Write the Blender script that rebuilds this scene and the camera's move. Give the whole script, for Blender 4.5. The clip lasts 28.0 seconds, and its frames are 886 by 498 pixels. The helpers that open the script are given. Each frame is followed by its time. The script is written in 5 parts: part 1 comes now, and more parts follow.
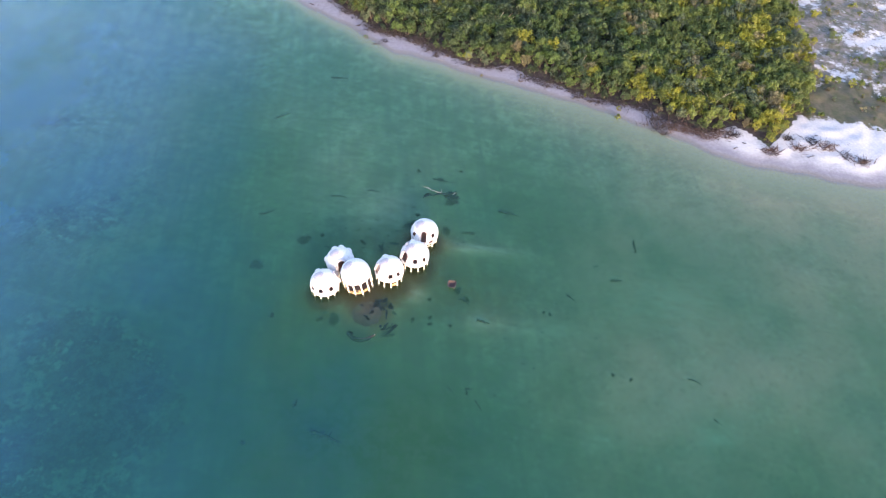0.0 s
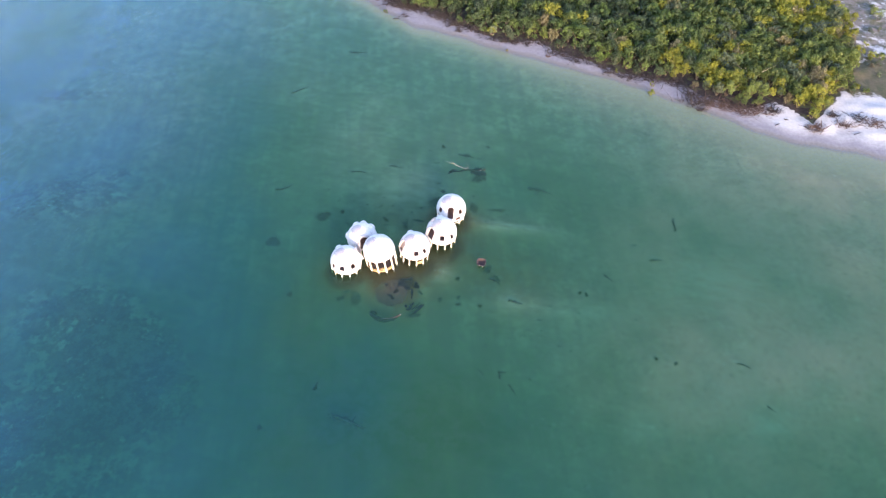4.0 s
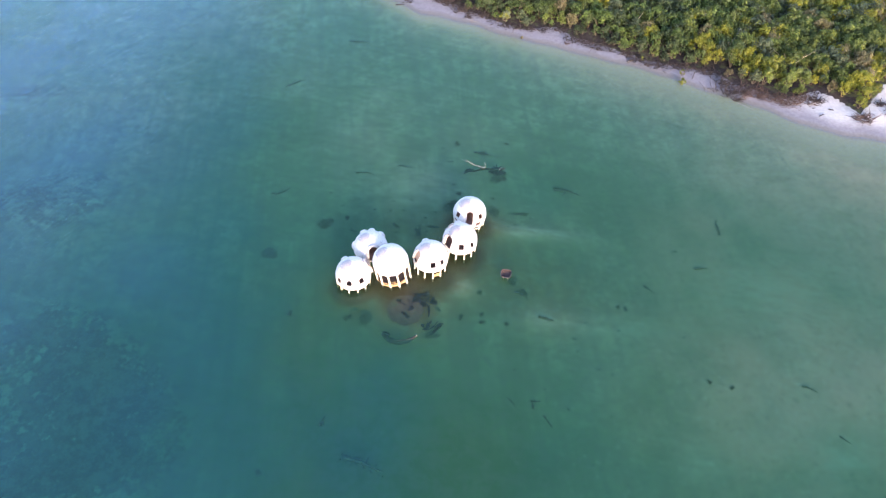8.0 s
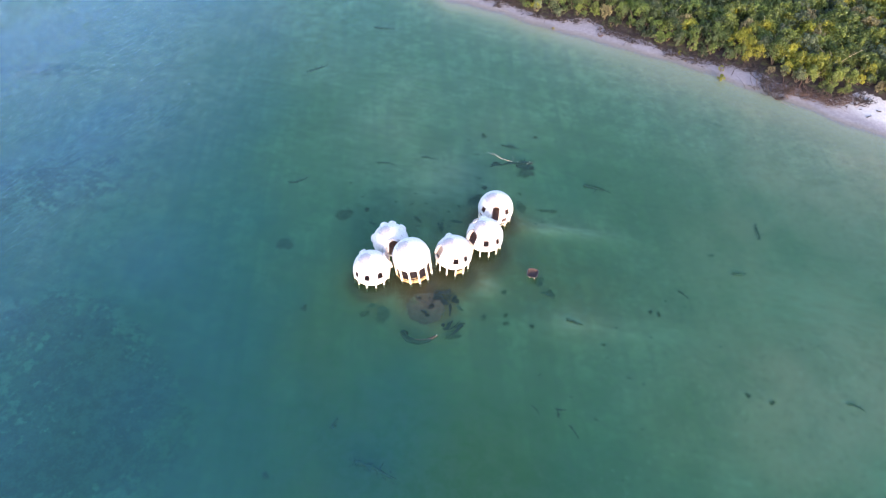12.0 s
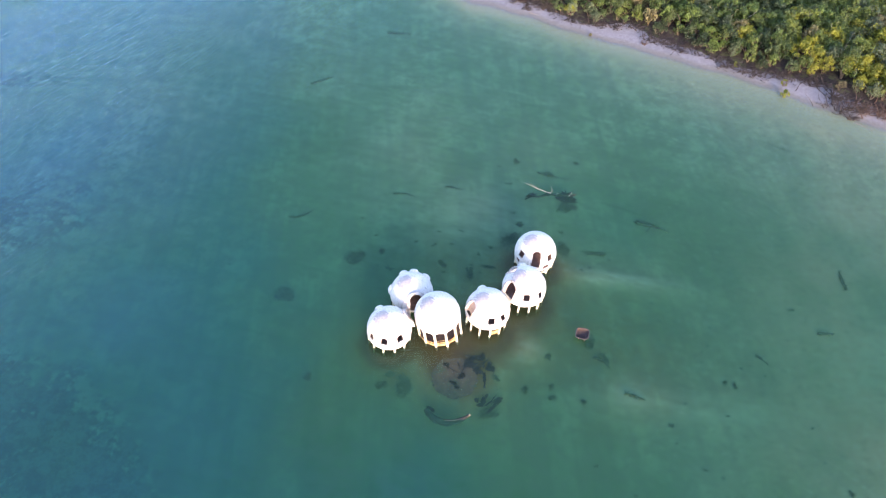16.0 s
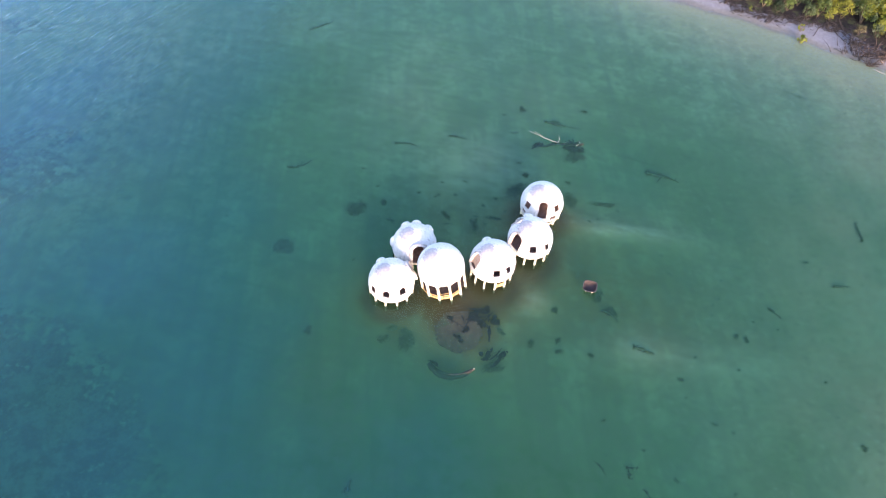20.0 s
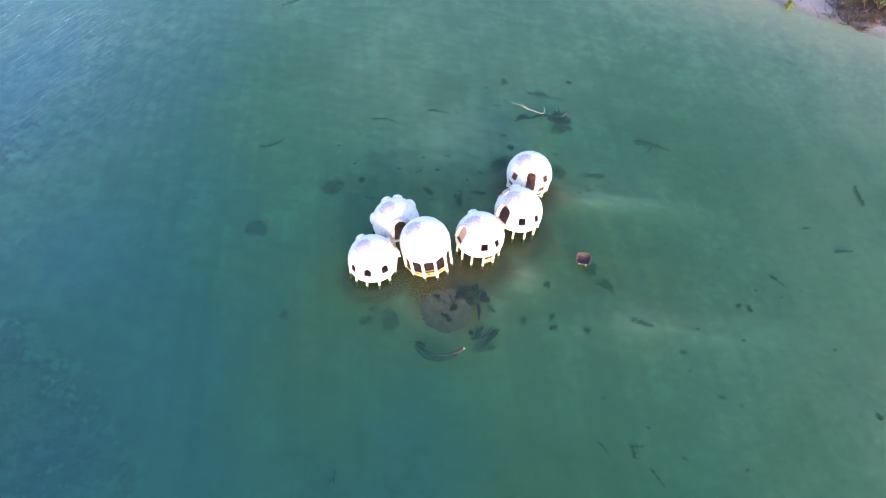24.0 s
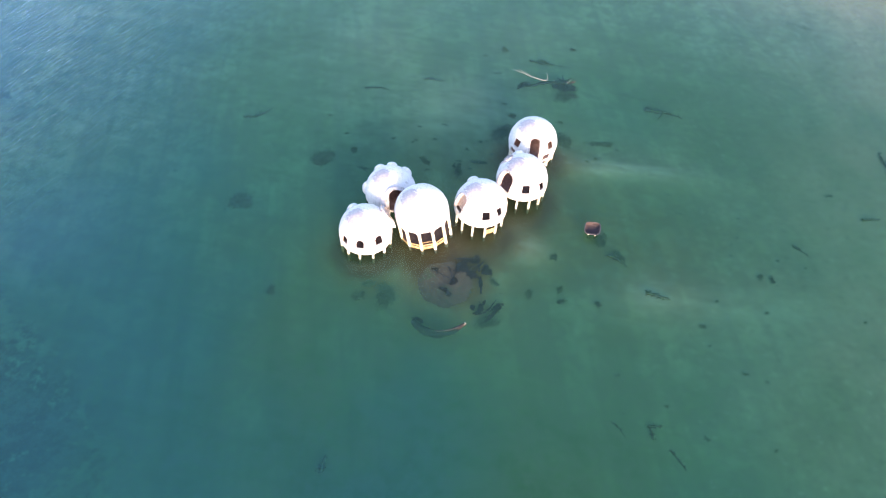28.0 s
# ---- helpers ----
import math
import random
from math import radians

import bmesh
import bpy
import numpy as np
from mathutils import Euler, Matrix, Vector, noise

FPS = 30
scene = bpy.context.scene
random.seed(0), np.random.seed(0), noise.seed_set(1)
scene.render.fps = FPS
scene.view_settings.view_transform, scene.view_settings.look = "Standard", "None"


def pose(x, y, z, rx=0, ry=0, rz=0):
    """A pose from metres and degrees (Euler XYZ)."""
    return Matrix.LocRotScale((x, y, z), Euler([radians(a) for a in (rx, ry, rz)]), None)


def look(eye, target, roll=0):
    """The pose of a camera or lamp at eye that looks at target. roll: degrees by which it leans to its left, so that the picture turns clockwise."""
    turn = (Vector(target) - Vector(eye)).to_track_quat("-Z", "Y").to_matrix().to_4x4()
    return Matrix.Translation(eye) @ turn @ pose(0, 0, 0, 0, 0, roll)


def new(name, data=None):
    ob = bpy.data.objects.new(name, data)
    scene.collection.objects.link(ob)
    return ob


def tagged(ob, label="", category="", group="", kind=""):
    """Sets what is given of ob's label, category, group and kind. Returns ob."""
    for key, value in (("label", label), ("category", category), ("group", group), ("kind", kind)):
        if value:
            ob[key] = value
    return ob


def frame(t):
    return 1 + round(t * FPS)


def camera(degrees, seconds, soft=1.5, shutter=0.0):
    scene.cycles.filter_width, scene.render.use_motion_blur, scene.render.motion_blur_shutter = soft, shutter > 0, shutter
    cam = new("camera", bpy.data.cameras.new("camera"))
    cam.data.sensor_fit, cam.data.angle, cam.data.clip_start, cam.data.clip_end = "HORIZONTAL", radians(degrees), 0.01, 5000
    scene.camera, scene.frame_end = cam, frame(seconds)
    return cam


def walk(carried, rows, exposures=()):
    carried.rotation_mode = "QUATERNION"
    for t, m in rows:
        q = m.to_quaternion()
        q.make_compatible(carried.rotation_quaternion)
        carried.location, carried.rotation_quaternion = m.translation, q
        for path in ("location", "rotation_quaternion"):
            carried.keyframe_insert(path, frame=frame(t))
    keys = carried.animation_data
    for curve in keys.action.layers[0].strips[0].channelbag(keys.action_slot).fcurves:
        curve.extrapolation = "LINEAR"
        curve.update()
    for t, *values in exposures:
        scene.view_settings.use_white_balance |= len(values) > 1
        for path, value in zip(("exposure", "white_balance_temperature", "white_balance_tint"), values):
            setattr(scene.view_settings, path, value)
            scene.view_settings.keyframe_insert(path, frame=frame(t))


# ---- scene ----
cam = camera(62.5, 28.0, soft=1.2)
PATH = [
    (0, (21.22, -114.42, 147.71), (21.043, -101.058, 132.831), 4.40),
    (0.5, (20.32, -113.88, 146.14), (20.083, -100.502, 131.268), 4.35),
    (1, (19.65, -113.30, 144.35), (19.350, -99.905, 129.503), 4.34),
    (1.5, (19.27, -113.05, 142.68), (18.918, -99.642, 127.847), 4.17),
    (2, (17.81, -112.50, 140.61), (17.513, -99.080, 125.786), 4.40),
    (2.5, (17.82, -112.48, 139.25), (17.456, -99.063, 124.424), 4.10),
    (3, (17.44, -112.30, 137.34), (17.056, -98.872, 122.529), 3.97),
    (3.5, (16.84, -112.14, 135.44), (16.469, -98.690, 120.638), 4.00),
    (4, (16.32, -111.91, 134.08), (15.953, -98.485, 119.263), 3.97),
    (4.5, (16.04, -111.76, 132.01), (15.689, -98.306, 117.221), 3.91),
    (6.5, (12.70, -104.97, 125.14), (12.666, -91.565, 110.297), 4.05),
    (7, (11.87, -102.09, 123.62), (11.812, -88.712, 108.751), 3.97),
    (7.5, (10.56, -98.91, 122.03), (10.500, -85.543, 107.158), 4.06),
    (8, (9.93, -96.51, 120.47), (9.775, -83.118, 105.612), 3.91),
    (8.5, (8.95, -94.37, 119.90), (8.646, -81.029, 105.010), 4.27),
    (9, (9.18, -93.85, 119.61), (8.565, -80.501, 104.723), 4.19),
    (9.5, (9.30, -93.87, 119.58), (8.573, -80.533, 104.696), 4.12),
    (10, (9.75, -94.07, 119.16), (8.994, -80.739, 104.262), 3.96),
    (10.5, (8.76, -94.02, 117.82), (8.140, -80.673, 102.935), 4.31),
    (11, (9.01, -94.09, 116.34), (8.378, -80.716, 101.478), 4.18),
    (11.5, (8.82, -93.20, 115.24), (8.206, -79.872, 100.347), 4.23),
    (13.5, (6.24, -85.20, 109.08), (5.736, -71.870, 94.175), 4.45),
    (14, (5.62, -82.21, 107.48), (5.071, -68.888, 92.568), 4.41),
    (14.5, (4.43, -78.67, 105.92), (3.915, -65.379, 90.978), 4.61),
    (15, (3.29, -75.37, 103.96), (2.780, -62.055, 89.047), 4.67),
    (15.5, (1.93, -71.52, 102.41), (1.451, -58.249, 87.457), 4.76),
    (16, (0.84, -68.34, 101.59), (0.309, -55.070, 86.632), 4.88),
    (16.5, (0.28, -66.81, 101.34), (-0.494, -53.553, 86.384), 5.01),
    (17, (0.45, -66.32, 100.77), (-0.522, -53.088, 85.803), 4.80),
    (17.5, (0.79, -66.30, 100.07), (-0.240, -53.088, 85.092), 4.64),
    (18, (1.08, -66.58, 99.36), (0.114, -53.647, 84.131), 4.73),
    (18.5, (1.01, -66.87, 98.84), (0.163, -53.914, 83.632), 4.73),
    (19, (0.83, -66.87, 98.57), (0.136, -54.358, 82.976), 5.03),
    (19.5, (1.13, -66.76, 98.34), (0.449, -54.394, 82.638), 4.79),
    (20, (0.78, -66.65, 97.80), (0.300, -54.263, 82.101), 4.86),
    (20.5, (0.63, -66.67, 97.01), (0.338, -54.250, 81.332), 4.78),
    (21, (0.71, -66.19, 96.76), (0.507, -53.842, 81.027), 4.56),
    (21.5, (0.60, -65.80, 95.83), (0.450, -53.470, 80.082), 4.73),
    (23.5, (0.55, -66.05, 90.22), (0.573, -53.511, 74.638), 4.84),
    (24, (0.81, -65.86, 89.12), (0.799, -53.316, 73.544), 4.66),
    (24.5, (0.85, -65.78, 87.68), (0.846, -53.203, 72.134), 4.60),
    (25, (0.75, -65.46, 86.81), (0.781, -52.919, 71.238), 4.61),
    (25.5, (0.88, -65.17, 85.74), (0.893, -52.627, 70.158), 4.51),
    (26, (1.23, -64.91, 84.47), (1.196, -52.346, 68.912), 4.32),
    (26.5, (1.34, -64.85, 83.45), (1.301, -52.256, 67.909), 4.09),
    (27, (1.38, -64.58, 82.22), (1.330, -51.984, 66.688), 4.10),
    (27.5, (1.34, -64.58, 80.99), (1.321, -51.949, 65.484), 4.05),
    (28, (1.34, -64.58, 80.02), (1.330, -51.964, 64.507), 4.07),
]
walk(cam, [(t, look(eye, target, roll)) for t, eye, target, roll in PATH], exposures=[(0.0, 2.41, 6700, 20), (12.0, 2.47, 6720, 20), (28.0, 2.52, 6850, 20)])

# ---- world and sun ----
SUN_AZ, SUN_EL = radians(-72), radians(13)
sun_way = Vector((math.cos(SUN_AZ) * math.cos(SUN_EL), math.sin(SUN_AZ) * math.cos(SUN_EL), math.sin(SUN_EL)))
world = bpy.data.worlds.new("sky")
scene.world = world
world.use_nodes = True
sky = world.node_tree.nodes.new("ShaderNodeTexSky")
sky.sky_type, sky.sun_disc = "NISHITA", False
sky.sun_elevation, sky.sun_rotation = SUN_EL, math.atan2(sun_way.x, sun_way.y)
sky.dust_density, sky.ozone_density = 0.9, 2.2
world.node_tree.links.new(sky.outputs[0], world.node_tree.nodes["Background"].inputs[0])
world.node_tree.nodes["Background"].inputs[1].default_value = 0.15
lamp = bpy.data.lights.new("sun", "SUN")
lamp.energy, lamp.angle, lamp.color = 1.5, radians(20), (1.0, 0.78, 0.52)
new("sun", lamp).matrix_world = look(sun_way * 300, (0, 0, 0))


# ---- materials ----
def nodes_of(name):
    m = bpy.data.materials.new(name)
    m.use_nodes = True
    m.node_tree.nodes.clear()
    return m, m.node_tree.nodes, m.node_tree.links


class Mat:
    """A small wrapper to chain nodes."""

    def __init__(self, name):
        self.m, self.n, self.l = nodes_of(name)
        self.out = self.n.new("ShaderNodeOutputMaterial")

    def put(self, sock, v):
        if hasattr(v, "is_linked"):
            self.l.new(v, sock)
        elif isinstance(v, (tuple, list)) and len(v) == 3 and sock.type == "RGBA":
            sock.default_value = (*v, 1)
        else:
            sock.default_value = v

    def node(self, kind, **inputs):
        nd = self.n.new("ShaderNode" + kind)
        for k, v in inputs.items():
            self.put(nd.inputs[k.replace("_", " ")], v)
        return nd

    def pos(self, space="world"):
        if space == "world":
            return self.n.new("ShaderNodeNewGeometry").outputs["Position"]
        return self.n.new("ShaderNodeTexCoord").outputs["Object"]

    def mapped(self, vec, scale=(1, 1, 1), turn=0.0):
        first = self.node("Mapping", Vector=vec)
        first.inputs["Rotation"].default_value = (0, 0, turn)
        nd = self.node("Mapping", Vector=first.outputs[0])
        nd.inputs["Scale"].default_value = scale
        return nd.outputs[0]

    def noise(self, vec, scale, detail=4.0, rough=0.55):
        return self.node("TexNoise", Vector=vec, Scale=scale, Detail=detail, Roughness=rough).outputs["Fac"]

    def ramp(self, fac, lo, hi, a=0.0, b=1.0):
        nd = self.node("MapRange", Value=fac)
        for k, v in (("From Min", lo), ("From Max", hi), ("To Min", a), ("To Max", b)):
            nd.inputs[k].default_value = v
        nd.interpolation_type = "SMOOTHSTEP"
        return nd.outputs[0]

    def math(self, op, a, b=0.0):
        nd = self.n.new("ShaderNodeMath")
        nd.operation = op
        self.put(nd.inputs[0], a), self.put(nd.inputs[1], b)
        return nd.outputs[0]

    def mix(self, fac, a, b):
        nd = self.n.new("ShaderNodeMix")
        nd.data_type = "RGBA"
        self.put(nd.inputs[0], fac), self.put(nd.inputs[6], a), self.put(nd.inputs[7], b)
        return nd.outputs[2]

    def bump(self, height, strength, distance, normal=None):
        nd = self.node("Bump", Height=height, Strength=strength, Distance=distance)
        if normal is not None:
            self.l.new(normal, nd.inputs["Normal"])
        return nd.outputs[0]

    def done(self, shader):
        self.l.new(shader, self.out.inputs["Surface"])
        return self.m


def surface(name, a, b, scale, rough=0.7, bump=0.3, depth=0.02, stain=None, stain_scale=0.6, stain_at=(0.52, 0.66), space="object"):
    """A two-colour surface with fine grain, relief and, where given, stains of a third colour."""
    k = Mat(name)
    p = k.pos(space)
    grain = k.noise(p, scale, 6.0, 0.65)
    col = k.mix(k.ramp(grain, 0.3, 0.7), a, b)
    if stain:
        col = k.mix(k.ramp(k.noise(p, stain_scale, 5.0, 0.6), *stain_at), col, stain)
    sh = k.node("BsdfPrincipled", Base_Color=col, Roughness=rough)
    k.l.new(k.bump(grain, bump, depth), sh.inputs["Normal"])
    return k.done(sh.outputs[0])


def leaf_material(name, dark, light):
    k = Mat(name)
    isl = k.n.new("ShaderNodeNewGeometry").outputs["Random Per Island"]
    obj = k.n.new("ShaderNodeObjectInfo").outputs["Random"]
    patch = k.noise(k.pos(), 0.22, 3.0, 0.6)
    f = k.math("ADD", k.math("MULTIPLY", isl, 0.42), k.math("MULTIPLY", obj, 0.45))
    f = k.math("ADD", f, k.ramp(patch, 0.4, 0.65, -0.1, 0.3))
    col = k.mix(k.ramp(f, 0.15, 1.0), dark, light)
    d = k.node("BsdfDiffuse", Color=col)
    t = k.node("BsdfTranslucent", Color=col)
    g = k.node("BsdfGlossy", Color=(1, 1, 1), Roughness=0.45)
    mx = k.node("MixShader", Fac=0.25)
    k.l.new(d.outputs[0], mx.inputs[1]), k.l.new(t.outputs[0], mx.inputs[2])
    m2 = k.node("MixShader", Fac=0.03)
    k.l.new(mx.outputs[0], m2.inputs[1]), k.l.new(g.outputs[0], m2.inputs[2])
    return k.done(m2.outputs[0])


LEAF = {
    "deep": leaf_material("leaf_deep_green", (0.034, 0.059, 0.015), (0.135, 0.195, 0.044)),
    "olive": leaf_material("leaf_olive", (0.054, 0.082, 0.020), (0.20, 0.24, 0.050)),
    "gold": leaf_material("leaf_yellow_green", (0.10, 0.118, 0.014), (0.29, 0.285, 0.032)),
    "grey": leaf_material("leaf_grey_green", (0.058, 0.080, 0.042), (0.175, 0.205, 0.105)),
    # darker copy of the green: shade of the western wood painted into the leaves
    "dark": leaf_material("leaf_shaded_green", (0.018, 0.034, 0.015), (0.085, 0.12, 0.045)),
    "dry": leaf_material("leaf_dry", (0.105, 0.088, 0.045), (0.23, 0.20, 0.092)),
}
BARK = surface("bark", (0.07, 0.05, 0.04), (0.16, 0.12, 0.09), 4.0, 0.9, 0.6, 0.05)
DEAD = surface("bleached_wood", (0.36, 0.29, 0.20), (0.52, 0.43, 0.30), 5.0, 0.8, 0.5, 0.03)
POLE = surface("grey_driftwood_pole", (0.17, 0.145, 0.13), (0.26, 0.225, 0.20), 5.0, 0.8, 0.5, 0.03)
WORN = surface("worn_grey_wood", (0.04, 0.036, 0.033), (0.085, 0.075, 0.066), 5.0, 0.85, 0.5, 0.03)
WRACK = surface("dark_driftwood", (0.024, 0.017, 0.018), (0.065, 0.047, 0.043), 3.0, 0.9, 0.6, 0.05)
TWIG = surface("dry_brush", (0.055, 0.034, 0.030), (0.125, 0.076, 0.060), 3.0, 0.9, 0.5, 0.05)
SLIME = surface("black_weed", (0.026, 0.013, 0.013), (0.055, 0.030, 0.027), 1.5, 0.95, 0.5, 0.05)
LOGM = surface("waterlogged_bark", (0.012, 0.010, 0.010), (0.035, 0.028, 0.026), 2.0, 0.9, 0.5, 0.05)
SUNK = surface("sunken_wood", (0.044, 0.044, 0.028), (0.105, 0.097, 0.058), 2.0, 0.9, 0.5, 0.05)
SILVER = surface("silvered_wood", (0.26, 0.235, 0.20), (0.40, 0.37, 0.32), 5.0, 0.8, 0.5, 0.03)
SILTY = surface("brown_weed", (0.10, 0.070, 0.045), (0.17, 0.125, 0.085), 1.5, 0.95, 0.5, 0.05)
FAINT = surface("pale_weed", (0.105, 0.10, 0.058), (0.18, 0.165, 0.098), 1.5, 0.95, 0.5, 0.05)
WEED = surface("dark_weed", (0.075, 0.072, 0.038), (0.15, 0.135, 0.075), 1.5, 0.95, 0.5, 0.05)
SLAB = surface("sunken_concrete", (0.095, 0.048, 0.032), (0.15, 0.074, 0.048), 0.9, 0.95, 0.5, 0.03, (0.085, 0.075, 0.040), 0.35, (0.52, 0.68))
def post_material():
    """Pale stained concrete, dark brown below a ragged line just above the water."""
    k = Mat("stained_concrete_post")
    p = k.pos()
    grain = k.noise(p, 3.0, 6.0, 0.65)
    col = k.mix(k.ramp(grain, 0.3, 0.7), (0.62, 0.55, 0.43), (0.76, 0.70, 0.58))
    col = k.mix(k.ramp(k.noise(p, 1.6, 5.0, 0.6), 0.52, 0.70), col, (0.42, 0.26, 0.11))
    z = k.math("ADD", k.node("SeparateXYZ", Vector=p).outputs["Z"], k.math("MULTIPLY", k.math("SUBTRACT", grain, 0.5), 0.4))
    col = k.mix(k.ramp(z, 0.25, 0.02), col, (0.05, 0.035, 0.02))
    sh = k.node("BsdfPrincipled", Base_Color=col, Roughness=0.8)
    k.l.new(k.bump(grain, 0.4, 0.02), sh.inputs["Normal"])
    return k.done(sh.outputs[0])


POST = post_material()
RIMM = surface("worn_tub_rim", (0.040, 0.033, 0.036), (0.075, 0.062, 0.066), 4.0, 0.8, 0.4, 0.02, (0.16, 0.10, 0.075), 1.2, (0.56, 0.7))
PLY = surface("tan_plywood", (0.42, 0.27, 0.20), (0.56, 0.38, 0.29), 3.0, 0.8, 0.3, 0.02, (0.30, 0.18, 0.12), 1.2)
PANEL = surface("weathered_board", (0.46, 0.27, 0.11), (0.66, 0.43, 0.19), 4.0, 0.75, 0.4, 0.02, (0.25, 0.15, 0.08), 1.4)
INSIDE = surface("inner_plaster", (0.38, 0.29, 0.27), (0.52, 0.40, 0.37), 1.5, 0.9, 0.3, 0.02, (0.08, 0.07, 0.06), 0.7)
RUST = surface("rusty_brown_lining", (0.040, 0.025, 0.026), (0.068, 0.042, 0.042), 2.5, 0.85, 0.5, 0.03, (0.045, 0.028, 0.03), 1.0)
TRIM = surface("worn_arch_trim", (0.40, 0.355, 0.36), (0.58, 0.52, 0.52), 3.0, 0.75, 0.4, 0.03, (0.24, 0.19, 0.17), 1.1, (0.5, 0.64))
PALEFLOOR = surface("pale_red_floor", (0.20, 0.12, 0.11), (0.33, 0.21, 0.19), 1.5, 0.9, 0.4, 0.03)
# floor of the tall house, with the shade of its interior put into the brown
FLOORM = surface("shaded_floor", (0.040, 0.026, 0.025), (0.085, 0.052, 0.046), 1.5, 0.9, 0.4, 0.03)


def dome_white():
    k = Mat("dome_white_coating")
    p = k.pos("object")
    fine = k.noise(p, 6.0, 6.0, 0.7)
    big = k.noise(p, 0.55, 4.0, 0.6)
    streak = k.noise(k.mapped(p, (1.6, 1.6, 0.25)), 1.3, 4.0, 0.6)
    col = k.mix(k.ramp(fine, 0.3, 0.7), (0.66, 0.60, 0.585), (0.78, 0.715, 0.70))
    # a ragged grey patch high on the same shoulder of every dome
    spot = k.node("VectorMath", Vector=p)
    spot.operation = "NORMALIZE"
    dot = k.n.new("ShaderNodeVectorMath")
    dot.operation = "DOT_PRODUCT"
    k.l.new(spot.outputs[0], dot.inputs[0])
    dot.inputs[1].default_value = (-0.38, -0.10, 0.92)
    edge = k.math("ADD", dot.outputs["Value"], k.math("MULTIPLY", k.math("SUBTRACT", k.noise(p, 1.8, 6.0, 0.75), 0.5), 0.30))
    grey_patch = k.math("MULTIPLY", k.ramp(edge, 0.925, 0.95), k.ramp(k.noise(p, 3.0, 4.0, 0.6), 0.25, 0.6, 0.55, 1.0))
    col = k.mix(grey_patch, col, (0.37, 0.32, 0.35))
    col = k.mix(k.math("MULTIPLY", k.ramp(k.noise(p, 2.2, 6.0, 0.75), 0.50, 0.62), 0.35), col, (0.42, 0.36, 0.34))
    col = k.mix(k.ramp(streak, 0.52, 0.66, 0.0, 0.5), col, (0.40, 0.33, 0.29))
    col = k.mix(k.ramp(big, 0.55, 0.72, 0.0, 0.4), col, (0.62, 0.58, 0.56))
    sh = k.node("BsdfPrincipled", Base_Color=col, Roughness=0.6)
    h = k.math("ADD", k.math("MULTIPLY", fine, 0.3), k.math("ADD", big, k.math("MULTIPLY", grey_patch, -0.3)))
    k.l.new(k.bump(h, 0.5, 0.06), sh.inputs["Normal"])
    return k.done(sh.outputs[0])


WHITE = dome_white()


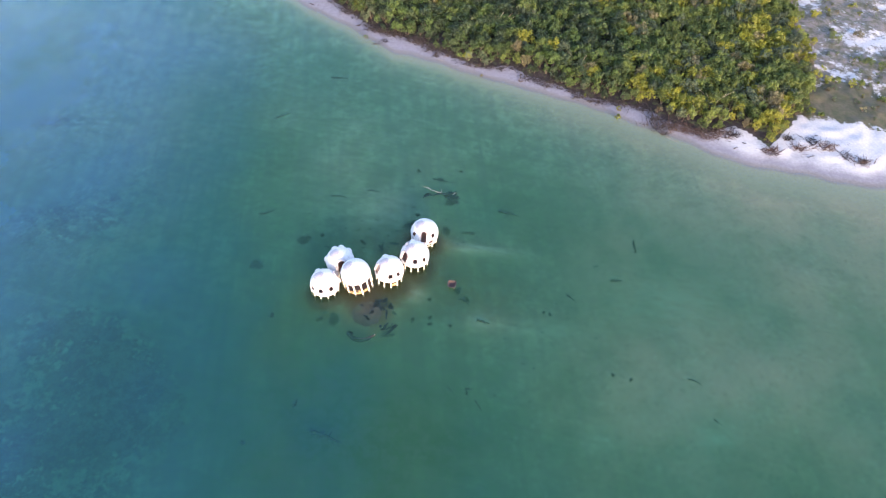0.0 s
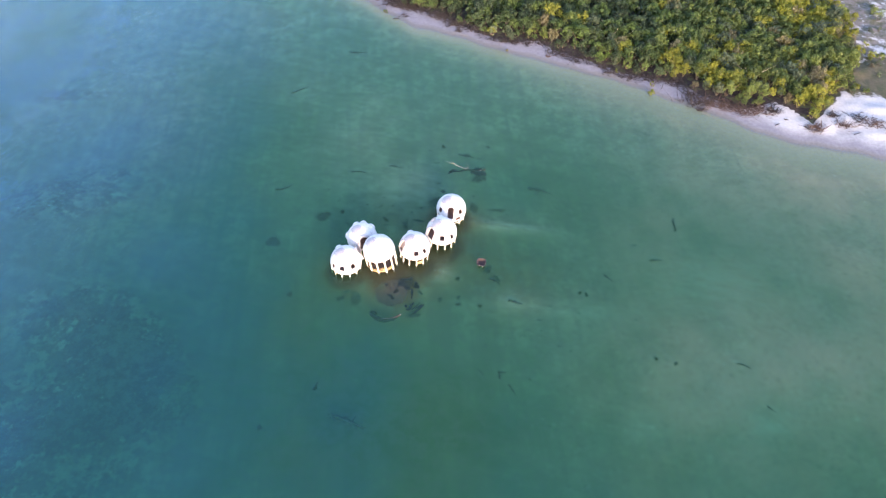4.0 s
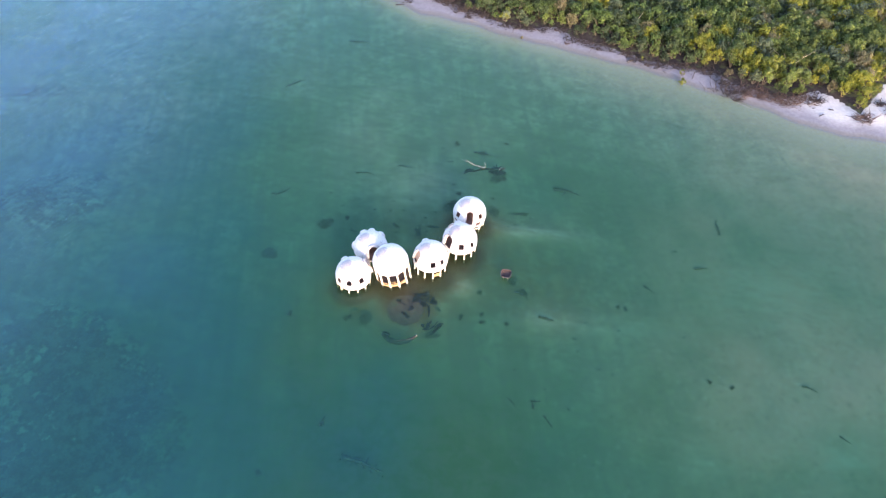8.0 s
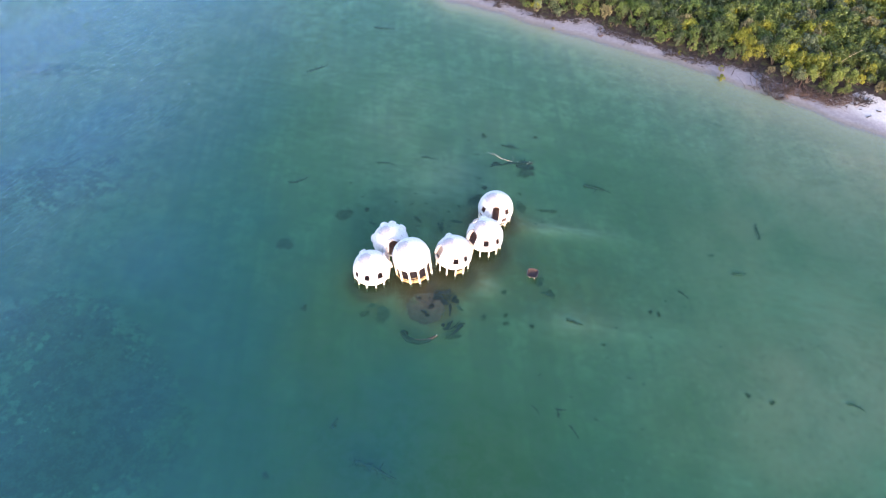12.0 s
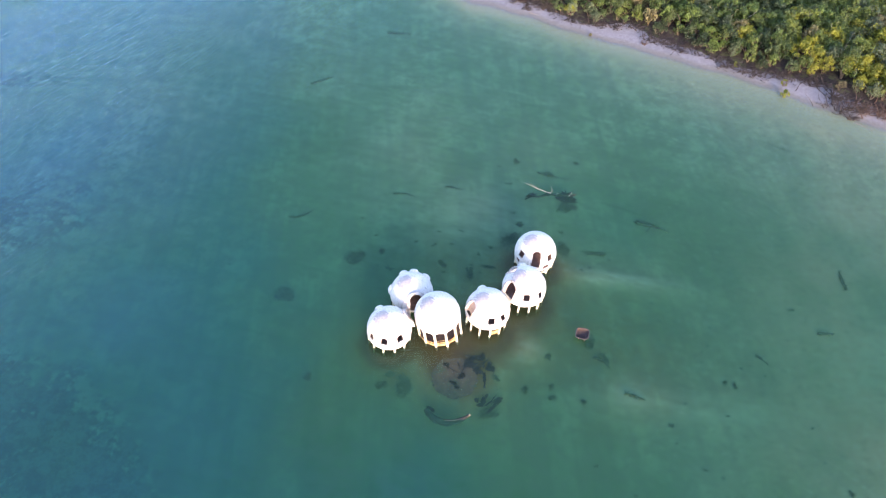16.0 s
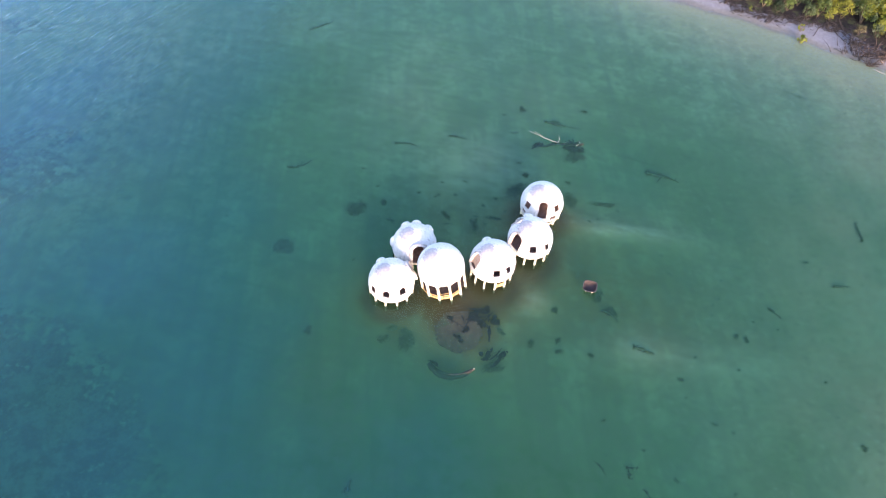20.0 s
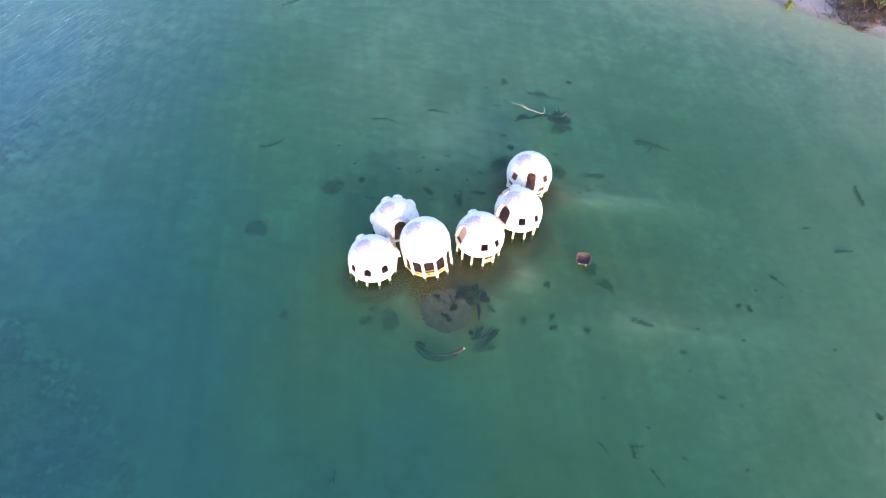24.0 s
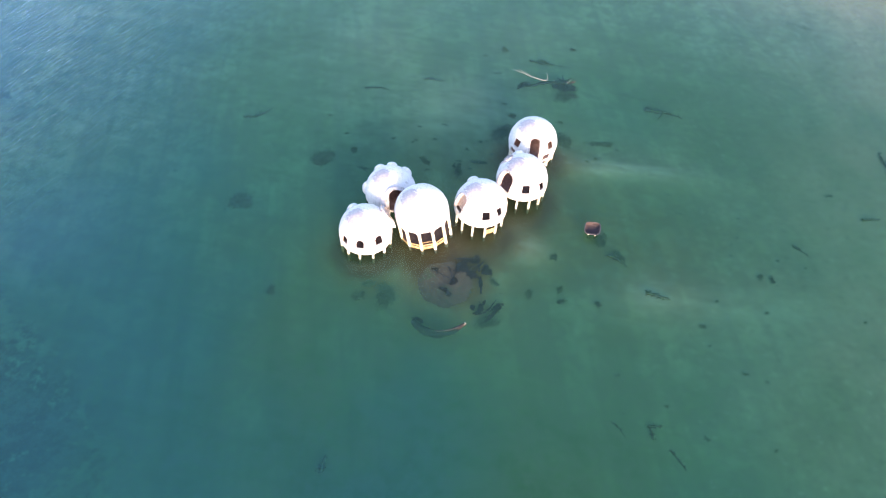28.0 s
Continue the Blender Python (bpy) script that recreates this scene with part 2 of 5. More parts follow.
def ground_material():
    k = Mat("sand_and_seabed")
    p = k.pos()
    z = k.node("SeparateXYZ", Vector=p).outputs["Z"]
    fine = k.noise(p, 1.2, 6.0, 0.7)
    mid = k.noise(p, 0.12, 5.0, 0.6)
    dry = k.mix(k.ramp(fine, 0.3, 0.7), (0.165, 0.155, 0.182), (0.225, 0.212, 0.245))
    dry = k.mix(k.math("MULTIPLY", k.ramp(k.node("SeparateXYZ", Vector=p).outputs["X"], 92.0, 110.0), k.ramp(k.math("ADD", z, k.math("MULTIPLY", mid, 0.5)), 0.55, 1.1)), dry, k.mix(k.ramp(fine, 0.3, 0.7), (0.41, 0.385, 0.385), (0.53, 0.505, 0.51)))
    wet = k.mix(k.ramp(fine, 0.3, 0.7), (0.145, 0.13, 0.128), (0.185, 0.168, 0.165))
    sand = k.mix(k.ramp(k.math("ADD", z, k.math("MULTIPLY", k.math("SUBTRACT", fine, 0.5), 0.12)), 0.05, 0.30), wet, dry)
    # bottom: pale sand with ripples, brown algae film and dark grass beds in the deeper water
    bed = k.mix(k.ramp(mid, 0.35, 0.65), (0.205, 0.205, 0.115), (0.30, 0.29, 0.175))
    bed = k.mix(k.ramp(z, -0.75, -0.2, 0.0, 0.6), bed, (0.20, 0.21, 0.105))
    comb = k.noise(k.mapped(p, (0.9, 0.045, 1.0), radians(-8)), 0.5, 3.0, 0.6)
    bed = k.mix(k.math("MULTIPLY", k.ramp(comb, 0.42, 0.66, 0.0, 0.6), k.ramp(z, -0.15, -0.5)), bed, (0.18, 0.17, 0.12))
    drift = k.noise(k.mapped(p, (0.055, 0.75, 1.0), radians(11)), 0.5, 6.0, 0.68)
    bed = k.mix(k.ramp(drift, 0.50, 0.68, 0.0, 0.38), bed, (0.14, 0.15, 0.085))
    bed = k.mix(k.ramp(drift, 0.46, 0.32, 0.0, 0.28), bed, (0.36, 0.33, 0.21))
    beds = k.node("Attribute")
    beds.attribute_name = "grass"
    tuft = k.math("ADD", k.math("MULTIPLY", k.noise(p, 0.16, 7.0, 0.74), 0.75), k.math("MULTIPLY", k.noise(p, 0.9, 4.0, 0.6), 0.3))
    grass_mask = k.math("MULTIPLY", k.ramp(k.math("ADD", tuft, k.math("MULTIPLY", beds.outputs["Fac"], 0.16)), 0.52, 0.66), k.ramp(beds.outputs["Fac"], 0.04, 0.25))
    bed = k.mix(k.math("MULTIPLY", grass_mask, 0.95), bed, (0.080, 0.026, 0.030))
    film = k.node("Attribute")
    film.attribute_name = "algae"
    bed = k.mix(k.math("MULTIPLY", film.outputs["Fac"], k.ramp(k.noise(p, 0.10, 6.0, 0.65), 0.25, 0.6, 0.6, 1.0)), bed, (0.075, 0.115, 0.042))
    bed = k.mix(k.ramp(k.noise(p, 0.32, 8.0, 0.78), 0.42, 0.60, 0.0, 0.7), bed, (0.165, 0.155, 0.10))
    bed = k.mix(k.math("MULTIPLY", k.ramp(k.node("SeparateXYZ", Vector=p).outputs["X"], 25.0, 75.0), k.math("MULTIPLY", k.ramp(k.node("SeparateXYZ", Vector=p).outputs["Y"], 62.0, 30.0, 0.4, 1.0), k.ramp(k.noise(p, 0.06, 5.0, 0.6), 0.35, 0.65, 0.45, 0.95))), bed, (0.42, 0.245, 0.165))
    grit = k.noise(p, 0.75, 6.0, 0.78)
    east = k.ramp(k.node("SeparateXYZ", Vector=p).outputs["X"], 15.0, 50.0)
    bed = k.mix(k.math("MULTIPLY", east, k.ramp(grit, 0.52, 0.70, 0.0, 0.55)), bed, (0.15, 0.115, 0.075))
    bed = k.mix(k.math("MULTIPLY", east, k.ramp(grit, 0.46, 0.30, 0.0, 0.45)), bed, (0.48, 0.38, 0.27))
    speck = k.math("MAXIMUM", k.math("MULTIPLY", k.ramp(k.noise(p, 0.45, 4.0, 0.5), 0.73, 0.78), 0.6), k.math("MULTIPLY", k.ramp(k.noise(p, 1.1, 3.0, 0.5), 0.71, 0.78), 0.5))
    bed = k.mix(speck, bed, (0.06, 0.065, 0.05))
    pale = k.node("Attribute")
    pale.attribute_name = "pale"
    pf = k.math("MULTIPLY", pale.outputs["Fac"], k.ramp(k.noise(k.mapped(p, (0.4, 1.0, 1.0), 0.1), 0.5, 5.0, 0.65), 0.3, 0.7, 0.25, 1.0))
    bed = k.mix(pf, bed, (0.50, 0.415, 0.30))
    # brown silt, with shade and post reflections under the houses painted in
    silt_shade = k.node("Attribute")
    silt_shade.attribute_name = "silt_shade"
    sf = k.math("MULTIPLY", silt_shade.outputs["Fac"], k.ramp(k.noise(p, 0.35, 5.0, 0.6), 0.3, 0.6, 0.55, 1.0))
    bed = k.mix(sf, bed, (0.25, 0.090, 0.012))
    # darkest core: the shade below each dome, put into the bed colour
    bed = k.mix(k.ramp(silt_shade.outputs["Fac"], 0.45, 0.85, 0.0, 0.92), bed, (0.085, 0.028, 0.004))
    bed = k.mix(k.ramp(z, -0.46, -0.10), bed, k.mix(k.ramp(fine, 0.3, 0.7), (0.20, 0.20, 0.125), (0.25, 0.245, 0.16)))
    col = k.mix(k.ramp(z, -0.09, 0.0), bed, sand)
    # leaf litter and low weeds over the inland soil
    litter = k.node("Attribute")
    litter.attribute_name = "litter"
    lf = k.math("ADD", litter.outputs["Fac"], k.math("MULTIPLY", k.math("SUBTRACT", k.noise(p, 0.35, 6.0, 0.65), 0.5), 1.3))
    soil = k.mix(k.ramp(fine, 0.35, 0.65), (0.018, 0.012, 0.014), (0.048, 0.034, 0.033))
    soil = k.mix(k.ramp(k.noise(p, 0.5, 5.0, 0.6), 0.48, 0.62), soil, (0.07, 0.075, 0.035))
    soft = k.ramp(k.node("SeparateXYZ", Vector=p).outputs["Y"], 104.0, 126.0)
    turf = k.mix(k.ramp(k.noise(p, 0.4, 6.0, 0.7), 0.35, 0.65), k.mix(soft, (0.115, 0.092, 0.055), (0.215, 0.178, 0.168)), k.mix(soft, (0.058, 0.062, 0.026), (0.085, 0.085, 0.045)))
    soil = k.mix(k.math("MULTIPLY", k.ramp(k.node("SeparateXYZ", Vector=p).outputs["X"], 122.0, 134.0), 0.85), soil, turf)
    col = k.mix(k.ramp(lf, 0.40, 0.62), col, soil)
    sh = k.node("BsdfPrincipled", Base_Color=col, Roughness=0.9)
    k.l.new(k.bump(fine, 0.4, 0.08), sh.inputs["Normal"])
    return k.done(sh.outputs[0])


def water_material():
    k = Mat("sea_water")
    p = k.pos()
    depth = k.node("Attribute")
    depth.attribute_name = "depth"
    d = depth.outputs["Fac"]
    # light lost on the way down and back
    chan = [k.math("POWER", base, d) for base in (0.53, 0.795, 0.72)]
    tint = k.node("CombineColor")
    for i, c in enumerate(chan):
        k.l.new(c, tint.inputs[i])
    cloudy = k.noise(k.mapped(p, (1.0, 0.7, 1.0)), 0.035, 5.0, 0.6)
    deep = k.mix(k.ramp(d, 1.6, 2.2), (0.042, 0.120, 0.064), (0.021, 0.118, 0.146))
    # deepest water far out: sky reflection is painted into this brighter blue
    deep = k.mix(k.ramp(d, 2.1, 3.3), deep, (0.044, 0.165, 0.280))
    body = k.mix(k.ramp(cloudy, 0.35, 0.7), deep, k.mix(0.5, deep, (0.03, 0.15, 0.12)))
    veil = k.math("SUBTRACT", 1.0, k.math("POWER", 0.85, d))
    xs = k.node("SeparateXYZ", Vector=p)
    wind = k.ramp(k.math("ADD", xs.outputs["X"], k.math("MULTIPLY", xs.outputs["Y"], -0.12)), 14.0, -80.0, 0.17, 1.4)
    gust = k.math("MULTIPLY", wind, k.ramp(k.noise(p, 0.03, 3.0, 0.5), 0.3, 0.7, 0.8, 1.0))
    turn = radians(-68)
    w1 = k.noise(k.mapped(p, (0.24, 1.45, 1.0), turn + 0.06), 1.0, 3.0, 0.55)
    w2 = k.noise(k.mapped(p, (0.62, 3.3, 1.0), turn - 0.12), 1.0, 3.0, 0.55)
    w3 = k.noise(p, 3.2, 3.0, 0.6)
    h = k.math("ADD", k.math("MULTIPLY", w1, 1.2), k.math("ADD", k.math("MULTIPLY", w2, 0.7), k.math("MULTIPLY", w3, 0.10)))
    nrm = k.node("Bump", Height=k.math("MULTIPLY", k.math("SUBTRACT", h, 1.0), gust), Strength=1.0, Distance=0.145)
    tr = k.node("BsdfTransparent", Color=tint.outputs[0])
    df = k.node("BsdfDiffuse", Color=body)
    gl = k.node("BsdfGlossy", Color=(0.78, 0.93, 1.0), Roughness=0.24)
    face = k.node("LayerWeight", Blend=0.5)
    for nd in (gl, face):
        k.l.new(nrm.outputs[0], nd.inputs["Normal"])
    gloss = k.math("ADD", 0.022, k.math("MULTIPLY", 0.978, k.math("POWER", face.outputs["Facing"], 5.0)))
    m1 = k.node("MixShader", Fac=veil)
    k.l.new(tr.outputs[0], m1.inputs[1]), k.l.new(df.outputs[0], m1.inputs[2])
    m2 = k.node("MixShader", Fac=gloss)
    k.l.new(m1.outputs[0], m2.inputs[1]), k.l.new(gl.outputs[0], m2.inputs[2])
    return k.done(m2.outputs[0])


# ---- helpers of this scene ----
def mesh_of(name, verts, faces, mat, smooth=False):
    me = bpy.data.meshes.new(name)
    me.from_pydata([tuple(v) for v in verts], [], [tuple(f) for f in faces])
    if smooth:
        me.polygons.foreach_set("use_smooth", np.ones(len(me.polygons), dtype=bool))
    for m in mat if isinstance(mat, (list, tuple)) else [mat]:
        me.materials.append(m)
    me.update()
    return me


def part(name, bm, mat, parent, label=""):
    """Links a bmesh, or a finished mesh, as one part under a thing or a part."""
    if isinstance(bm, bmesh.types.BMesh):
        me = bpy.data.meshes.new(name)
        bm.to_mesh(me)
        bm.free()
        me.materials.append(mat)
    else:
        me = bm
    ob = new(name, me)
    ob.parent = parent
    return tagged(ob, label)


def empty(name, m, label, category, group="", kind=""):
    e = new(name)
    e.empty_display_size = 0.3
    e.matrix_world = m
    return tagged(e, label, category, group, kind)


def box(sx, sy, sz, m=Matrix(), bevel=0.02):
    bm = bmesh.new()
    bmesh.ops.create_cube(bm, size=1.0, matrix=Matrix.Diagonal((sx, sy, sz, 1)))
    if bevel:
        bmesh.ops.bevel(bm, geom=bm.edges[:], offset=bevel, segments=1, affect="EDGES")
    bm.transform(m)
    return bm


def tube(points, radii, sides=7, seed=0, rough=0.12):
    """A rough, tapered limb along points, closed at both ends."""
    rnd = random.Random(seed)
    verts, faces = [], []
    pts = [Vector(p) for p in points]
    for i, (p, r) in enumerate(zip(pts, radii)):
        d = (pts[min(i + 1, len(pts) - 1)] - pts[max(i - 1, 0)]).normalized()
        a = d.cross(Vector((0, 0, 1)) if abs(d.z) < 0.9 else Vector((1, 0, 0))).normalized()
        b = d.cross(a)
        for s in range(sides):
            an = 2 * math.pi * s / sides
            rr = r * (1 + rnd.uniform(-rough, rough))
            verts.append(p + rr * (math.cos(an) * a + math.sin(an) * b))
    for i in range(len(pts) - 1):
        for s in range(sides):
            t = (s + 1) % sides
            faces.append((i * sides + s, i * sides + t, (i + 1) * sides + t, (i + 1) * sides + s))
    faces.append(tuple(range(sides))[::-1])
    faces.append(tuple((len(pts) - 1) * sides + s for s in range(sides)))
    return verts, faces


def joined(pieces):
    verts, faces = [], []
    for v, f in pieces:
        o = len(verts)
        verts += list(v)
        faces += [tuple(i + o for i in q) for q in f]
    return verts, faces


def crooked(start, way, length, r0, r1, steps=6, bend=0.25, seed=0):
    """Points and radii of a crooked branch."""
    rnd = random.Random(seed)
    p, d = Vector(start), Vector(way).normalized()
    pts, rad = [p.copy()], [r0]
    for i in range(steps):
        d = (d + Vector((rnd.uniform(-bend, bend), rnd.uniform(-bend, bend), rnd.uniform(-bend, bend) * 0.6))).normalized()
        p = p + d * (length / steps)
        pts.append(p.copy())
        rad.append(r0 + (r1 - r0) * (i + 1) / steps)
    return pts, rad


# ---- the shore line and the ground ----
SHORE_X = [-700, -300, -120, -70, -48, -26, -4, 17, 37, 56, 74, 88, 100, 108, 117, 125, 142, 160, 220, 400, 900]
SHORE_Y = [700, 380, 196, 155.5, 141.8, 126.6, 110.8, 104.4, 96.6, 91.6, 83.5, 77.6, 69.6, 66.6, 64.2, 62.8, 60.4, 58.5, 52, 20, -120]
VEG_X = [-700, -120, -60, -28.6, -18.6, -11, 3.4, 14, 26.5, 37.4, 42.3, 55.8, 65, 82, 88.7, 101, 111, 116, 120.5, 127]
VEG_Y = [730, 215, 165, 137.3, 128, 121.4, 117.6, 110.4, 104.4, 106.2, 102.2, 96.4, 92.0, 88.6, 83, 77.5, 82.5, 78.3, 72.5, 81]
EAST_Y = [70, 80, 100, 128, 157, 200, 300, 700]
EAST_X = [120, 129, 142, 149.5, 151.5, 157, 172, 230]


def shore_y(x):
    return np.interp(x, SHORE_X, SHORE_Y) + 0.5 * np.sin(x * 0.21) + 0.35 * np.sin(x * 0.53 + 1.0)


def veg_y(x):
    return np.interp(x, VEG_X, VEG_Y)


def soft_noise(x, y, size, seed):
    """Smooth value noise on arrays."""
    rs = np.random.RandomState(seed)
    tab = rs.rand(64, 64)
    u, v = np.asarray(x) / size, np.asarray(y) / size
    i, j = np.floor(u).astype(int), np.floor(v).astype(int)
    fu, fv = u - i, v - j
    fu, fv = fu * fu * (3 - 2 * fu), fv * fv * (3 - 2 * fv)
    g = lambda a, b: tab[a % 64, b % 64]
    return (g(i, j) * (1 - fu) + g(i + 1, j) * fu) * (1 - fv) + (g(i, j + 1) * (1 - fu) + g(i + 1, j + 1) * fu) * fv


def bump2(x, y, cx, cy, sx, sy, turn=0.0):
    c, s = math.cos(turn), math.sin(turn)
    u, v = (x - cx) * c + (y - cy) * s, -(x - cx) * s + (y - cy) * c
    return np.exp(-((u / sx) ** 2) - (v / sy) ** 2)


def height(x, y):
    """Height of the sand, on land and under water."""
    x, y = np.asarray(x, float), np.asarray(y, float)
    s = (y - shore_y(x)) * 0.93
    land = 1.5 * (1 - np.exp(-np.maximum(s, 0) / 9.0)) + 0.35 * (soft_noise(x, y, 7, 3) - 0.5) * np.clip(s / 8, 0, 1)
    land += 0.9 * (soft_noise(x, y, 3.2, 12) - 0.4) * np.clip((s - 5) / 5, 0, 1) * np.clip((x - 106) / 12, 0, 1)
    off = np.maximum(-s, 0)
    d = 1.35 * (1 - np.exp(-off / np.interp(x, [0, 50, 100], [15, 22, 36]))) + 0.003 * off
    d += 0.66 / (1 + np.exp((x + 0.25 * (y - 20) + 42) / 12))
    d += np.clip(off / 60, 0, 1) * 1.35 / (1 + np.exp((100 + x - 0.6 * y) / 24))
    w = np.clip((off - 15) / 30, 0, 1)
    d -= w * (0.52 * bump2(x, y, 78, -17, 48, 17, 0.05) + 0.45 * bump2(x, y, 32, -4, 12, 5, 0.1))
    d -= w * (0.36 * bump2(x, y, -3, 31, 20, 10, 0.1) + 0.2 * bump2(x, y, 8, 33, 7, 8))
    d -= w * (0.72 * bump2(x, y, 28, 20, 15, 2.6, -0.03) + 0.6 * bump2(x, y, 13.8, 2.0, 2.8, 2.8))
    d -= w * (0.44 * bump2(x, y, -16, 62, 42, 30, -0.4) + 0.26 * bump2(x, y, -12, 46, 24, 11, 0.1) + 0.1 * bump2(x, y, -40, 76, 34, 24, 0.1))
    d += w * (0.35 * bump2(x, y, 50, 34, 32, 10, -0.1) + 0.1 * bump2(x, y, -8, -34, 32, 16))
    d += np.clip(off / 40, 0, 1) * (0.35 * (soft_noise(x, y, 17, 5) - 0.5) + 0.16 * (soft_noise(x, y, 6, 6) - 0.5))
    d -= 0.55 * bump2(x, y, 3, 4, 17, 14) + 0.42 * bump2(x, y, 2.5, -6, 7, 7)
    for cx, cy in ((-9.7, 0.6), (-1.4, 2.9), (6.2, 6.0), (12.3, 12.2), (14.1, 20.9)):
        d -= 0.40 * np.exp(-(((x - cx) ** 2 + (y - cy) ** 2) / 5.0**2) ** 1.2)
    d = np.maximum(d, np.minimum(0.02 * off, 0.2))
    # a shallow shelf of washed sand along the beach, with a small drop at its outer edge
    out = np.clip((off - 3.0 - 1.2 * soft_noise(x, y, 9, 14)) / np.interp(x, [20, 60], [2.4, 5.0]), 0, 1)
    out = out * out * (3 - 2 * out)
    d = d * out + 0.045 * off * (1 - out)
    return np.where(s >= 0, land, -d)


def at_ground(x, y):
    return float(height(np.array([x]), np.array([y]))[0])


def spread(lo, hi, step, far, grow=1.25):
    """Coordinates with an even core and growing steps out to the horizon."""
    core = list(np.arange(lo, hi + step, step))
    a, st = [core[0]], step
    while a[-1] > -far:
        st *= grow
        a.append(a[-1] - st)
    b, st = [core[-1]], step
    while b[-1] < far:
        st *= grow
        b.append(b[-1] + st)
    return np.array(a[:0:-1] + core + b[1:])


def sheet(name, xs, ys, zf, mat, attr=()):
    gx, gy = np.meshgrid(xs, ys)
    z = zf(gx, gy)
    nx, ny = len(xs), len(ys)
    co = np.stack([gx, gy, z], -1).reshape(-1, 3)
    i = (np.arange(ny - 1)[:, None] * nx + np.arange(nx - 1)[None]).ravel()
    quads = np.stack([i, i + 1, i + nx + 1, i + nx], -1)
    me = bpy.data.meshes.new(name)
    me.vertices.add(len(co))
    me.vertices.foreach_set("co", co.ravel())
    me.loops.add(quads.size)
    me.loops.foreach_set("vertex_index", quads.ravel().astype(np.int32))
    me.polygons.add(len(quads))
    me.polygons.foreach_set("loop_start", np.arange(0, quads.size, 4, dtype=np.int32))
    me.polygons.foreach_set("use_smooth", np.ones(len(quads), dtype=bool))
    for key, value in attr:
        a = me.attributes.new(key, "FLOAT", "POINT")
        a.data.foreach_set("value", value(gx, gy).ravel().astype(np.float32))
    me.materials.append(mat)
    me.update(calc_edges=True)
    me.validate()
    return new(name, me)


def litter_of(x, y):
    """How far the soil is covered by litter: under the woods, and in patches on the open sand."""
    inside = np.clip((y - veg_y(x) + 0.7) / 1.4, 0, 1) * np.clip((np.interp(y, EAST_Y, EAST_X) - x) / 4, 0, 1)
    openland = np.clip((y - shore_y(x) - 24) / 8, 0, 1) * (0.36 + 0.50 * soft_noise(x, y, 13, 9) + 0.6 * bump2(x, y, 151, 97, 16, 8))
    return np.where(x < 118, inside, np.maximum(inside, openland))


def silt_shade_of(x, y):
    """Rust-brown silt round the posts of the houses, with their shade and reflections painted in."""
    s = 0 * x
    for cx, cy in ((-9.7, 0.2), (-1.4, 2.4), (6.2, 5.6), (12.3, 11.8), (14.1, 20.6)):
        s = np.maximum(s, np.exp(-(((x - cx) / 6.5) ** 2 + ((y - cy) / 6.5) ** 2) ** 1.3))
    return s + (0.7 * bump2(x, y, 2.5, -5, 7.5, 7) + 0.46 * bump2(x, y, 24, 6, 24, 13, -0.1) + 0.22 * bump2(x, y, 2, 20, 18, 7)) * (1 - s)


def algae_of(x, y):
    """A dull green film on the bed south of the houses."""
    return np.clip(0.9 * bump2(x, y, 6, -38, 46, 26) + 0.3 * bump2(x, y, -30, -10, 26, 26) + 0.35 * bump2(x, y, 40, 38, 40, 14, -0.2), 0, 0.95)


def pale_of(x, y):
    """Clean pale sand washed into bars and fans."""
    s = 1.1 * bump2(x, y, 28.5, 20.0, 11, 1.5, 0.0) + 0.75 * bump2(x, y, 13.8, 2.6, 3.8, 2.6, -0.6) + 0.6 * bump2(x, y, 30, -4.5, 2.6, 4.2, -0.3) + 0.4 * bump2(x, y, 43, -5, 15, 2.6, 0.05)
    s = s + 0.45 * bump2(x, y, -7.3, -3.7, 2.6, 0.9, 0.55) + 0.35 * bump2(x, y, 11, 5.5, 3.0, 1.0, 0.7) + 0.4 * bump2(x, y, 59, -34, 4.5, 3.2, 0.5) + 0.4 * bump2(x, y, 85, -31, 5.5, 3.0, 0.4) + 0.12 * bump2(x, y, 80, -24, 42, 16, 0.1) + 0.38 * bump2(x, y, 80, 8, 18, 10, 0.1)
    s = s + 0.34 * bump2(x, y, -2, 30, 20, 10) + 0.26 * bump2(x, y, -20, 66, 38, 28, -0.4)
    return np.clip(s, 0, 0.95)


def grass_of(x, y):
    """Beds of brown seagrass over the deep bottom to the south-west, and a few far out."""
    s = 1.0 * bump2(x, y, -63, -22, 15, 9, -0.5) + 0.9 * bump2(x, y, -51, -36, 11, 10) + 0.9 * bump2(x, y, -66, -50, 22, 12, 0.2)
    return np.clip(s + 0.7 * bump2(x, y, -106, 61, 11, 3, 0.2) + 0.5 * bump2(x, y, -85, 20, 16, 9, 0.4), 0, 1)


ground = tagged(sheet("ground", spread(-150, 215, 1.3, 4000), spread(-70, 235, 1.3, 4000), height, ground_material(), (("litter", litter_of), ("silt_shade", silt_shade_of), ("pale", pale_of), ("algae", algae_of), ("grass", grass_of))),
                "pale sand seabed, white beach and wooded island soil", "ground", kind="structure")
water = tagged(sheet("water", spread(-150, 215, 1.8, 4000), spread(-70, 160, 1.8, 4000), lambda x, y: 0 * x, water_material(),
                     (("depth", lambda x, y: np.maximum(-height(x, y) - 0.42 * bump2(x, y, 3.0, -4.6, 5.2, 4.4) - 0.1 * grass_of(x, y), 0.02)),)),
               "clear shallow turquoise sea water with small wind ripples", "water", kind="structure")

